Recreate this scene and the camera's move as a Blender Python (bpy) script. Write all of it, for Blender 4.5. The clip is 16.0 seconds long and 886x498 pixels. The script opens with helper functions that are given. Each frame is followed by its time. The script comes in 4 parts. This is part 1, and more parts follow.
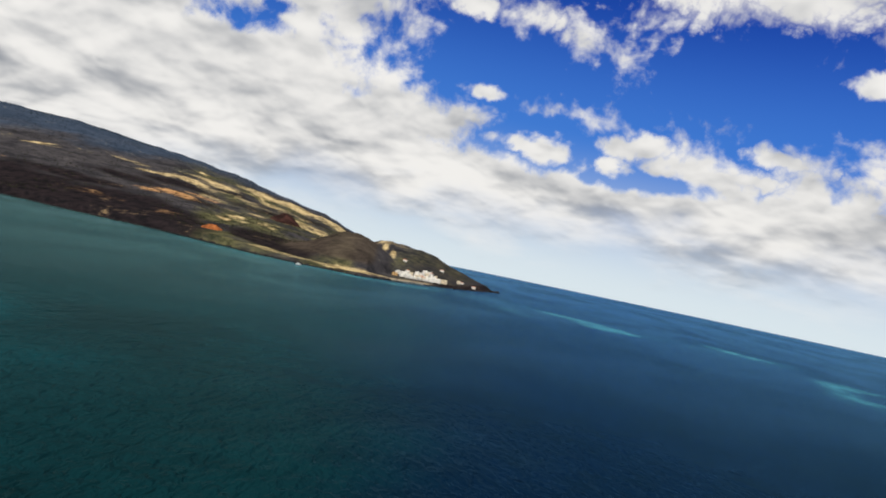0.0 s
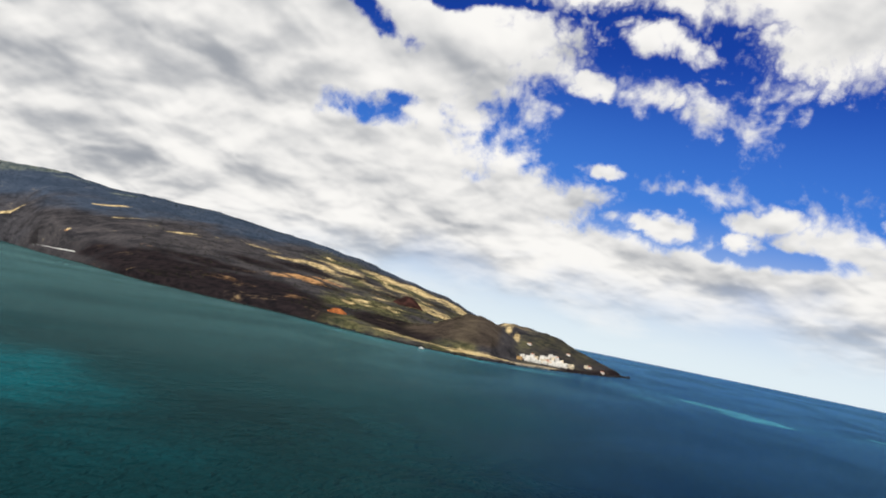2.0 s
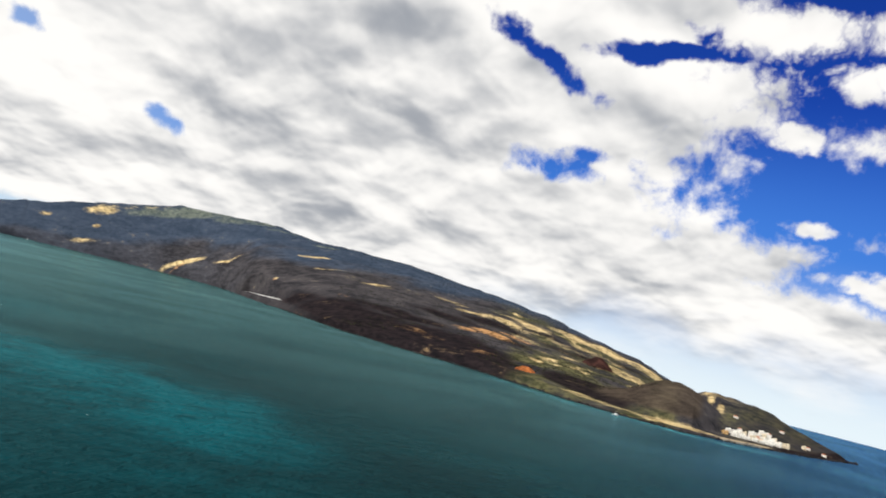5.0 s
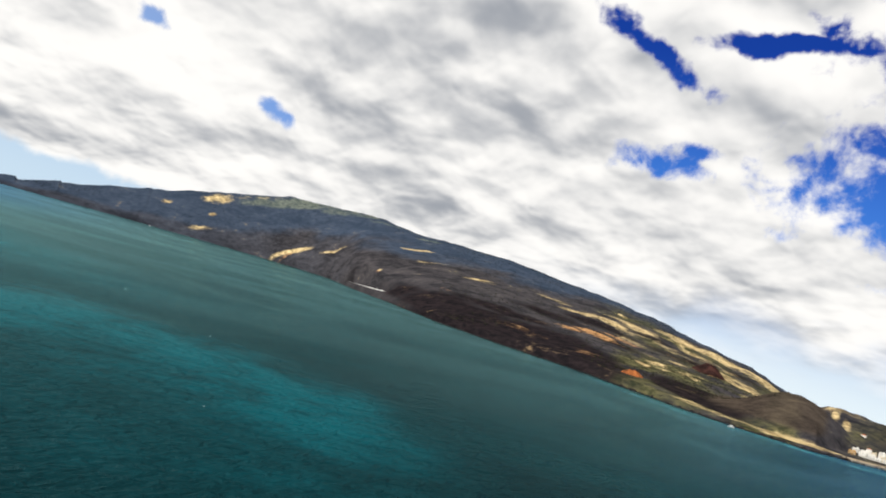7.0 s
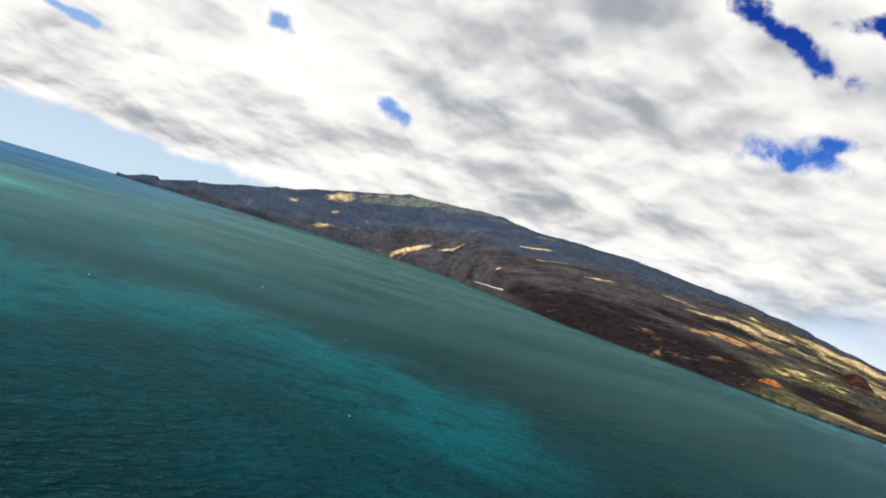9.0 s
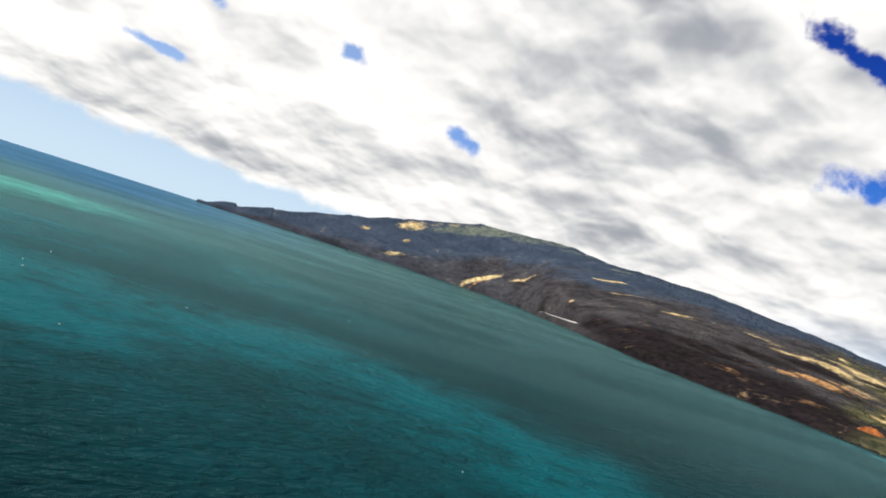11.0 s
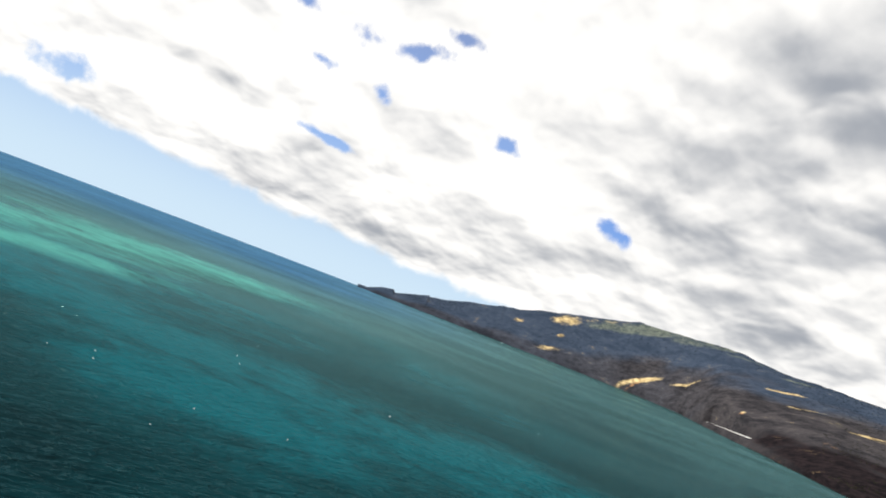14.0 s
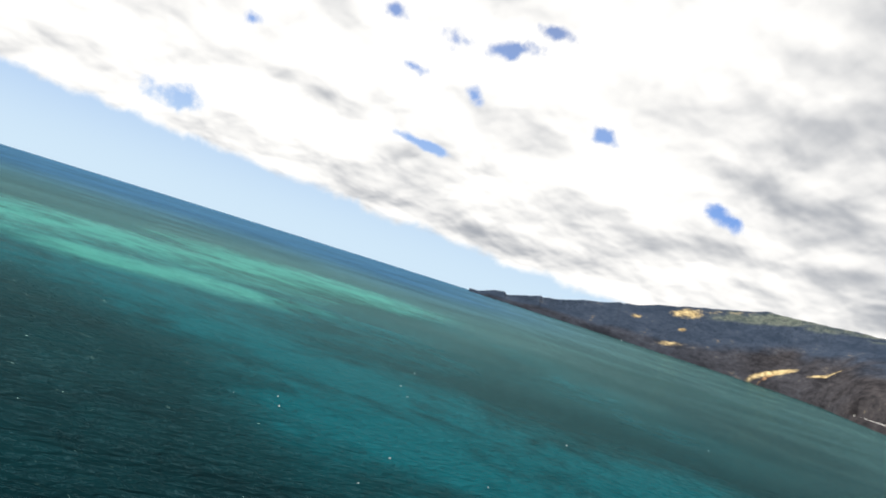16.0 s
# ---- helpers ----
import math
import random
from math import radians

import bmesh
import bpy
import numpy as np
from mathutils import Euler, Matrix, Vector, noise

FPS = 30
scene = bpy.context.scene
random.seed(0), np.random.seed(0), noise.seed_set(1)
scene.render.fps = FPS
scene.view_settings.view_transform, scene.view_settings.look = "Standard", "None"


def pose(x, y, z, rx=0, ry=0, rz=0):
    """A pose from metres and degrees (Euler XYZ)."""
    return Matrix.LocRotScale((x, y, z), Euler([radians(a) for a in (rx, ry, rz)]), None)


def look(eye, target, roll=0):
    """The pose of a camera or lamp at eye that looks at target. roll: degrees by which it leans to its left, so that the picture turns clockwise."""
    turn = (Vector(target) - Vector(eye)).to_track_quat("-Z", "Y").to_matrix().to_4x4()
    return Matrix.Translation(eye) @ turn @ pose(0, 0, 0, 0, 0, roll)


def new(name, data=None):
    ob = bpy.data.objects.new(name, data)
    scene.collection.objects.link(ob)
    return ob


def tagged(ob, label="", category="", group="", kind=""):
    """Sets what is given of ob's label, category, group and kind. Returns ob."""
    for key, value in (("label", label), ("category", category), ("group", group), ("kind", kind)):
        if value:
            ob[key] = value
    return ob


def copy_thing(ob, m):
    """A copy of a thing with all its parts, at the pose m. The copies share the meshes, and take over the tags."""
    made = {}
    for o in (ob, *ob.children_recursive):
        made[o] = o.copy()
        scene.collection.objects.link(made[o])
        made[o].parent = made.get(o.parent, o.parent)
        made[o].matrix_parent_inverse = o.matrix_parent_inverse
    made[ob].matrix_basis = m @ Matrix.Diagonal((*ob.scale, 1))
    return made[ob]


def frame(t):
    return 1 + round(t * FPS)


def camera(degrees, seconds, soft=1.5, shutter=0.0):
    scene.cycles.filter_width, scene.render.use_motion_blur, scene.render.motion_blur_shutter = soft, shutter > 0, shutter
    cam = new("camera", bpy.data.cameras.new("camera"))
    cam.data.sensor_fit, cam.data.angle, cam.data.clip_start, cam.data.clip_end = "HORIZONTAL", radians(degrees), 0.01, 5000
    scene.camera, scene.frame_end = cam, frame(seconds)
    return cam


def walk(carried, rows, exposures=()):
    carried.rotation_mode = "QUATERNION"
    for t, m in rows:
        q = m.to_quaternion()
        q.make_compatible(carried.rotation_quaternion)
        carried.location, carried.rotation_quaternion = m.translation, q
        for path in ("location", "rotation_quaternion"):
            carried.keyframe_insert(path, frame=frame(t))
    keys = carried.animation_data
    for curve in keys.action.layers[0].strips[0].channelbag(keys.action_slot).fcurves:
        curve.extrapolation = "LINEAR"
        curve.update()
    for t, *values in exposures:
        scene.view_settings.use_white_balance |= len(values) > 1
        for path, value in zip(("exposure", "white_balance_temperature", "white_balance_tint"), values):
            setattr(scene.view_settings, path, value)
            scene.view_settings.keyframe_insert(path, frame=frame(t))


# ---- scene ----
# ======================================================================
# camera: a helicopter flight past a volcanic coast, 85 m above the sea
# ======================================================================
cam = camera(61.0, 16.0, soft=1.9)
PATH = [
    (0.0, pose(-0.0, 0.0, 85.0, 90.15, -11.60, 0.43)),
    (0.5, pose(-2.4, 10.4, 85.0, 91.52, -11.60, 3.42)),
    (1.0, pose(-5.1, 20.2, 85.0, 92.85, -12.00, 5.76)),
    (1.5, pose(-8.1, 29.5, 85.0, 93.96, -11.03, 7.73)),
    (2.0, pose(-11.4, 38.3, 85.0, 94.55, -11.21, 9.73)),
    (2.5, pose(-14.9, 46.4, 85.0, 95.82, -12.48, 11.87)),
    (3.0, pose(-18.8, 54.1, 85.0, 96.99, -14.30, 13.83)),
    (3.5, pose(-23.0, 61.1, 85.0, 97.09, -14.01, 16.26)),
    (4.0, pose(-27.5, 67.7, 85.0, 96.90, -14.33, 18.45)),
    (4.5, pose(-32.2, 73.6, 85.0, 96.27, -13.91, 21.27)),
    (7.0, pose(-60.5, 95.1, 85.0, 93.37, -15.99, 31.64)),
    (7.5, pose(-67.0, 97.7, 85.0, 92.12, -16.14, 33.39)),
    (8.0, pose(-73.9, 99.8, 85.0, 91.25, -17.26, 36.00)),
    (8.5, pose(-81.0, 101.3, 85.0, 90.80, -17.62, 38.85)),
    (9.0, pose(-88.4, 102.2, 85.0, 90.60, -16.69, 40.72)),
    (11.5, pose(-130.0, 98.7, 85.0, 91.99, -18.85, 47.45)),
    (12.0, pose(-139.2, 96.3, 85.0, 93.77, -20.36, 48.64)),
    (12.5, pose(-148.7, 93.4, 85.0, 94.39, -21.83, 50.33)),
    (13.0, pose(-158.5, 89.9, 85.0, 94.52, -20.88, 52.58)),
    (13.5, pose(-168.6, 85.9, 85.0, 94.19, -21.01, 54.91)),
    (14.0, pose(-179.0, 81.3, 85.0, 94.15, -20.88, 57.61)),
    (14.5, pose(-189.7, 76.1, 85.0, 94.06, -20.03, 59.73)),
    (15.0, pose(-200.7, 70.4, 85.0, 92.71, -18.23, 61.68)),
    (15.5, pose(-211.9, 64.1, 85.0, 91.48, -18.78, 63.94)),
    (16.0, pose(-223.5, 57.3, 85.0, 91.40, -17.56, 66.01)),
]
EXPOSURES = [(0.0, -0.36), (1.5, -0.27), (4.5, -0.14), (8.0, -0.13), (12.0, -0.05), (16.0, -0.03)]
walk(cam, PATH, EXPOSURES)

# ======================================================================
# world, sun
# ======================================================================
SUN_AZ, SUN_EL = 150.0, 42.0          # degrees: to the left of +Y, above the sea


def make_world():
    world = bpy.data.worlds.new("sky")
    scene.world = world
    world.use_nodes = True
    nt = world.node_tree
    nt.nodes.clear()

    def node(kind, **props):
        n = nt.nodes.new(kind)
        for k, v in props.items():
            if k == "operation":
                n.operation = v
            elif k == "clamp":
                n.use_clamp = v
        return n

    def link(sock, value):
        if isinstance(value, (int, float)):
            sock.default_value = value
        elif isinstance(value, tuple):
            sock.default_value = value
        else:
            nt.links.new(value, sock)

    def m(op, a, b=0.0, c=0.0, clamp=False):
        n = node("ShaderNodeMath", operation=op, clamp=clamp)
        for i, v in enumerate((a, b, c)):
            link(n.inputs[i], v)
        return n.outputs[0]

    def ramp(v, lo, hi, to_lo=0.0, to_hi=1.0):
        n = node("ShaderNodeMapRange")
        n.interpolation_type = "SMOOTHSTEP"
        for i, x in enumerate((v, lo, hi, to_lo, to_hi)):
            link(n.inputs[i], x)
        return n.outputs[0]

    def mix(f, a, b, blend="MIX"):
        n = node("ShaderNodeMix")
        n.data_type, n.blend_type = "RGBA", blend
        link(n.inputs[0], f)
        link(n.inputs[6], a)
        link(n.inputs[7], b)
        return n.outputs[2]

    def fbm(vec, scale, detail, rough, dist=0.0):
        n = node("ShaderNodeTexNoise")
        n.noise_dimensions = "3D"
        link(n.inputs["Vector"], vec)
        link(n.inputs["Scale"], scale)
        link(n.inputs["Detail"], detail)
        link(n.inputs["Roughness"], rough)
        link(n.inputs["Distortion"], dist)
        return n.outputs["Fac"]

    def combine(x, y, z):
        n = node("ShaderNodeCombineXYZ")
        for i, v in enumerate((x, y, z)):
            link(n.inputs[i], v)
        return n.outputs[0]

    coord = node("ShaderNodeTexCoord")
    sep = node("ShaderNodeSeparateXYZ")
    link(sep.inputs[0], coord.outputs["Generated"])
    x, y, z = sep.outputs
    az = m("MULTIPLY", m("ARCTAN2", m("MULTIPLY", x, -1.0), y), 57.2958)
    el = m("MULTIPLY", m("ARCSINE", z), 57.2958)
    # the cloud layer overhead: cells shrink and flatten towards the horizon
    zc = m("ADD", m("MAXIMUM", z, 0.0), 0.15)

    def layer(lift):
        """Plan coordinates of the layer, seen from a little further up by a share of the height."""
        k = m("POWER", m("MULTIPLY", zc, 1.0 + lift), 0.55)
        return combine(m("DIVIDE", x, k), m("DIVIDE", y, k), 0.0)

    def warped(vec, scale, amount):
        n = node("ShaderNodeTexNoise")
        link(n.inputs["Vector"], vec)
        link(n.inputs["Scale"], scale)
        link(n.inputs["Detail"], 3.0)
        a = node("ShaderNodeVectorMath")
        a.operation = "MULTIPLY_ADD"
        nt.links.new(n.outputs["Color"], a.inputs[0])
        a.inputs[1].default_value = (amount, amount, 0.0)
        nt.links.new(vec, a.inputs[2])
        return a.outputs[0]

    def heads(vec, scale, detail):
        """Rounded cauliflower heads: high in the middle of each cell."""
        n = node("ShaderNodeTexVoronoi")
        n.feature = "SMOOTH_F1"
        link(n.inputs["Vector"], vec)
        link(n.inputs["Scale"], scale)
        link(n.inputs["Detail"], detail)
        link(n.inputs["Roughness"], 0.45)
        link(n.inputs["Smoothness"], 0.45)
        return m("SUBTRACT", 1.0, n.outputs["Distance"])

    here, above, near = layer(0.0), layer(0.16), layer(0.07)
    big = fbm(here, 1.1, 3.0, 0.5)
    roll, roll_up = fbm(here, 3.0, 4.0, 0.5, 0.3), fbm(above, 3.0, 3.0, 0.5, 0.3)
    lump, lump_up = fbm(near, 7.5, 5.0, 0.5, 0.2), fbm(above, 7.5, 4.0, 0.5, 0.2)
    bent, bent_up = warped(here, 5.0, 0.16), warped(near, 5.0, 0.16)
    head, head_up = heads(bent, 5.5, 2.0), heads(bent_up, 5.5, 2.0)
    small, small_up = heads(bent, 15.0, 1.0), heads(warped(layer(0.02), 5.0, 0.16), 15.0, 1.0)
    wisp = fbm(coord.outputs["Generated"], 16.0, 8.0, 0.58, 0.25)
    fray = fbm(coord.outputs["Generated"], 45.0, 5.0, 0.55, 0.2)
    edge = m("ADD", m("MULTIPLY", m("SUBTRACT", wisp, 0.5), 5.0), m("MULTIPLY", m("SUBTRACT", fray, 0.5), 1.8))
    # ragged edges for the openings
    wob_a = m("MULTIPLY", m("SUBTRACT", fbm(coord.outputs["Generated"], 8.0, 4.0, 0.5), 0.5), 5.0)
    wob_e = m("MULTIPLY", m("SUBTRACT", fbm(coord.outputs["Generated"], 11.0, 4.0, 0.5, 0.2), 0.5), 3.2)
    azw, elw = m("ADD", az, wob_a), m("ADD", el, wob_e)

    def blob(a0, e0, ra, re, lean=0.0, own=None):
        """1 in the middle, 0 at the rim and less outside; lean: degrees of elevation per degree of azimuth."""
        pa, pe = (az, el) if own else (azw, elw)
        da = m("DIVIDE", m("SUBTRACT", pa, a0), ra)
        de = m("SUBTRACT", m("SUBTRACT", pe, e0), m("MULTIPLY", m("SUBTRACT", pa, a0), lean))
        de = m("DIVIDE", de, re)
        return m("SUBTRACT", 1.0, m("SQRT", m("ADD", m("MULTIPLY", da, da), m("MULTIPLY", de, de))))

    def union(table, own=None):
        total = None
        for spec in table:
            b = blob(*spec, own=own)
            total = b if total is None else m("MAXIMUM", total, b)
        return total

    gaps = m("MULTIPLY", union(OPENINGS), 2.4)
    tufts = m("ADD", m("MULTIPLY", union(TUFTS, True), 1.3), edge)
    holes = m("SUBTRACT", m("MULTIPLY", union(HOLES, True), 1.1), 0.05)
    gaps = m("ADD", m("MAXIMUM", gaps, holes), edge)
    thick = m("SUBTRACT", 1.0, ramp(gaps, -0.35, 0.95))
    thick = m("MAXIMUM", thick, ramp(tufts, -0.1, 0.9))
    cover = thick
    # the layer's lower edge: a clear strip above the sea
    ragged = m("ADD", el, m("MULTIPLY", edge, 0.35))
    edge_el = m("ADD", 1.5, m("MULTIPLY", m("SUBTRACT", az, 58.0), 0.066))
    low = ramp(m("SUBTRACT", ragged, edge_el), -0.3, 0.5)
    veil = ramp(m("ADD", ragged, m("MULTIPLY", m("SUBTRACT", roll, 0.5), 7.0)), 0.2, 6.0)
    seaward = ramp(az, 12.0, 30.0)
    low = m("ADD", m("MULTIPLY", low, seaward), m("MULTIPLY", veil, m("SUBTRACT", 1.0, seaward)))
    cover = m("MULTIPLY", cover, low)

    sky = node("ShaderNodeTexSky")
    sky.sky_type = "NISHITA"
    sky.sun_disc = False
    sky.sun_elevation, sky.sun_rotation = radians(SUN_EL), radians(-SUN_AZ)
    sky.air_density, sky.dust_density, sky.ozone_density = 1.0, 0.4, 3.0
    blue = mix(1.0, sky.outputs[0], SKY_TINT, "MULTIPLY")
    blue = mix(ramp(el, 22.0, 8.0, 0.0, 0.85), blue, LOW_BLUE)
    blue = mix(m("MULTIPLY", ramp(az, 30.0, 60.0), 0.36), blue, HAZE_COLOUR)
    haze = ramp(el, 11.0, -1.0)
    blue = mix(m("MULTIPLY", haze, 0.9), blue, mix(seaward, HAZE_WHITE, HAZE_COLOUR))
    # lit heads and grey bellies
    lit = m("ADD", m("MULTIPLY", m("SUBTRACT", roll, roll_up), 1.7), 0.70)
    lit = m("ADD", lit, m("MULTIPLY", m("SUBTRACT", lump, lump_up), 0.8))
    lit = m("ADD", lit, m("MULTIPLY", m("SUBTRACT", head, head_up), 0.6))
    lit = m("ADD", lit, m("MULTIPLY", m("SUBTRACT", small, small_up), 0.28))
    lit = m("ADD", lit, m("MULTIPLY", m("SUBTRACT", big, 0.5), 1.5))
    lit = m("ADD", lit, m("MULTIPLY", m("SUBTRACT", 1.0, thick), 0.25))
    # heavy bellies, and one patch of painted lens corner darkening
    heavy = None
    for spec in BELLIES_VIGNETTE:
        b = ramp(blob(*spec), -0.2, 0.8)
        heavy = b if heavy is None else m("MAXIMUM", heavy, b)
    lit = m("SUBTRACT", lit, m("MULTIPLY", heavy, 0.46))
    thin = m("MULTIPLY", ramp(az, 42.0, 60.0), ramp(el, 5.0, 9.5))
    lit = m("ADD", lit, m("MULTIPLY", thin, 0.2))
    lit = ramp(lit, -0.3, 1.1)
    cloud = mix(lit, CLOUD_GREY, CLOUD_WHITE)
    out = mix(cover, blue, cloud)
    bg = node("ShaderNodeBackground")
    link(bg.inputs["Color"], out)
    bg.inputs["Strength"].default_value = SKY_STRENGTH
    o = node("ShaderNodeOutputWorld")
    nt.links.new(bg.outputs[0], o.inputs[0])


SKY_STRENGTH = 0.1
SKY_TINT = (0.08, 0.26, 1.0, 1)
LOW_BLUE = (0.8, 2.9, 8.6, 1)
HAZE_COLOUR = (7.0, 8.7, 9.9, 1)
HAZE_WHITE = (9.8, 10.9, 11.0, 1)
CLOUD_GREY = (3.9, 4.15, 4.6, 1)
CLOUD_WHITE = (11.3, 11.1, 10.75, 1)
# broad openings of blue in the cloud: azimuth, elevation, half width, half height, lean
OPENINGS = [
    (-1.0, 14.6, 12.2, 4.4, 0.05), (-21, 15.4, 19, 5.6, 0.0), (-6, 9.8, 8, 2.2, -0.1), (21.2, 21.2, 4.2, 1.1, 0.5), (13.0, 23.1, 5.0, 0.8, -0.1), (8.5, 24.0, 2.6, 0.9, 0.3), (-4, 21.4, 11, 3.8, 0.05), (-12, 8.0, 7, 1.0, 0.05), (-1, 27.5, 9, 1.6, 0.0),
]
# small openings
HOLES = [
    (18.7, 13.7, 2.7, 1.1, 0.0), (16.0, 14.9, 1.6, 0.6, 0.0), (47.2, 9.4, 1.0, 0.5, 0.2), (57.3, 12.9, 1.2, 0.7, 0.35), (67.6, 13.0, 1.1, 0.7, 0.3), (70.0, 16.6, 1.7, 0.8, 0.1), (66.2, 16.9, 1.9, 0.6, -0.25),
    (63.2, 19.0, 1.5, 0.5, 0.1), (72.9, 13.7, 1.2, 0.45, 0.1), (88.0, 5.9, 1.8, 0.8, -0.05), (85.0, 12.8, 0.9, 0.5, 0.0), (75.5, 17.0, 1.1, 0.5, 0.1), (70.5, 8.5, 2.4, 0.3, 0.1),
]
# loose cloud inside the openings
TUFTS = [
    (2.0, 18.4, 2.2, 0.9, 0.1), (-4.3, 18.4, 1.4, 1.0, 0.0), (-4.6, 22.0, 3.4, 1.4, 0.3), (-13.3, 22.8, 5.0, 3.0, 0.0), (7.5, 20.4, 6.0, 1.5, -0.15), (4.0, 25.2, 5.0, 1.4, 0.0), (-1.8, 21.9, 2.2, 1.3, 0.2), (0.0, 12.4, 1.6, 0.6, 0.0),
    (0.6, 10.3, 2.0, 0.8, 0.0), (-12.6, 10.3, 4.4, 0.9, -0.05), (-10.6, 8.6, 1.2, 0.7, 0.0), (-23.0, 10.8, 2.6, 0.7, 0.1), (-22.0, 21.0, 4.0, 1.2, 0.1), (-27.5, 16.3, 2.0, 0.9, 0.1), (-4.5, 9.0, 3.0, 0.9, 0.1), (-19, 9.2, 4.0, 0.6, 0.0),
]
# heavy grey parts of the layer; the one at 35, 23 paints in lens corner darkening
BELLIES_VIGNETTE = [(18, 4.6, 4.0, 1.3, 0.25), (35, 23, 9, 6, 0.0), (14.8, 3.6, 4.5, 1.5, 0.15), (24, 6.5, 6, 1.6, 0.3), (37, 6.5, 9, 2.0, 0.1), (58, 3.4, 10, 1.2, -0.05), (44, 12, 10, 1.6, 0.15), (-24, 3.6, 12, 1.6, -0.1), (32, 15, 8, 1.2, 0.2)]
make_world()

sun = new("sun", bpy.data.lights.new("sun", "SUN"))
sun.data.energy, sun.data.angle, sun.data.color = 3.8, radians(0.53), (1.0, 0.94, 0.84)
sun.matrix_world = look((-math.sin(radians(SUN_AZ)) * 900, math.cos(radians(SUN_AZ)) * 900, 900 * math.tan(radians(SUN_EL))), (0, 0, 0))


# ======================================================================
# materials
# ======================================================================
def material(name, rough=0.8, metal=0.0, spec=0.4):
    mat = bpy.data.materials.new(name)
    mat.use_nodes = True
    b = mat.node_tree.nodes["Principled BSDF"]
    b.inputs["Roughness"].default_value = rough
    b.inputs["Metallic"].default_value = metal
    b.inputs["Specular IOR Level"].default_value = spec
    return mat, mat.node_tree, b


def tex(nt, scale, detail=6.0, rough=0.55, coords=None, dist=0.0):
    n = nt.nodes.new("ShaderNodeTexNoise")
    n.inputs["Scale"].default_value = scale
    n.inputs["Detail"].default_value = detail
    n.inputs["Roughness"].default_value = rough
    n.inputs["Distortion"].default_value = dist
    nt.links.new(coords, n.inputs["Vector"])
    return n.outputs["Fac"]


def math_node(nt, op, a, b=0.0, clamp=False):
    n = nt.nodes.new("ShaderNodeMath")
    n.operation, n.use_clamp = op, clamp
    for i, v in enumerate((a, b)):
        if isinstance(v, (int, float)):
            n.inputs[i].default_value = v
        else:
            nt.links.new(v, n.inputs[i])
    return n.outputs[0]


def smooth(nt, v, lo, hi, a=0.0, b=1.0):
    n = nt.nodes.new("ShaderNodeMapRange")
    n.interpolation_type = "SMOOTHSTEP"
    for i, x in enumerate((v, lo, hi, a, b)):
        if isinstance(x, (int, float)):
            n.inputs[i].default_value = x
        else:
            nt.links.new(x, n.inputs[i])
    return n.outputs[0]


def blend(nt, f, a, b, kind="MIX"):
    n = nt.nodes.new("ShaderNodeMix")
    n.data_type, n.blend_type = "RGBA", kind
    for i, v in ((0, f), (6, a), (7, b)):
        if isinstance(v, (int, float)):
            n.inputs[i].default_value = v
        elif isinstance(v, tuple):
            n.inputs[i].default_value = (*v, 1) if len(v) == 3 else v
        else:
            nt.links.new(v, n.inputs[i])
    return n.outputs[2]


def attr(nt, name):
    n = nt.nodes.new("ShaderNodeAttribute")
    n.attribute_name = name
    return n.outputs["Fac"]


def position(nt):
    return nt.nodes.new("ShaderNodeNewGeometry").outputs["Position"]


def stretched(nt, vec, sx, sy, sz, turn=0.0):
    n = nt.nodes.new("ShaderNodeMapping")
    n.vector_type = "TEXTURE"
    n.inputs["Scale"].default_value = (1 / sx, 1 / sy, 1 / sz)
    n.inputs["Rotation"].default_value = (0, 0, radians(turn))
    nt.links.new(vec, n.inputs["Vector"])
    return n.outputs[0]


def bump(nt, b, height, strength, distance):
    n = nt.nodes.new("ShaderNodeBump")
    n.inputs["Strength"].default_value = strength
    n.inputs["Distance"].default_value = distance
    nt.links.new(height, n.inputs["Height"])
    nt.links.new(n.outputs[0], b.inputs["Normal"])


def plain(name, colour, rough=0.8, spread=0.18, scale=0.6, metal=0.0, spec=0.4):
    """A surface of one colour with patchy wear at two scales."""
    mat, nt, b = material(name, rough, metal, spec)
    p = position(nt)
    coarse = tex(nt, scale, 4, 0.55, p)
    fine = tex(nt, scale * 9, 5, 0.6, p)
    f = math_node(nt, "ADD", math_node(nt, "MULTIPLY", coarse, 0.6), math_node(nt, "MULTIPLY", fine, 0.4))
    dark = tuple(c * (1 - spread * 1.6) for c in colour)
    light = tuple(min(1.0, c * (1 + spread)) for c in colour)
    nt.links.new(blend(nt, smooth(nt, f, 0.3, 0.7), dark, light), b.inputs["Base Color"])
    bump(nt, b, fine, 0.25, 0.05)
    return mat


SEA_GLOSS = 0.15


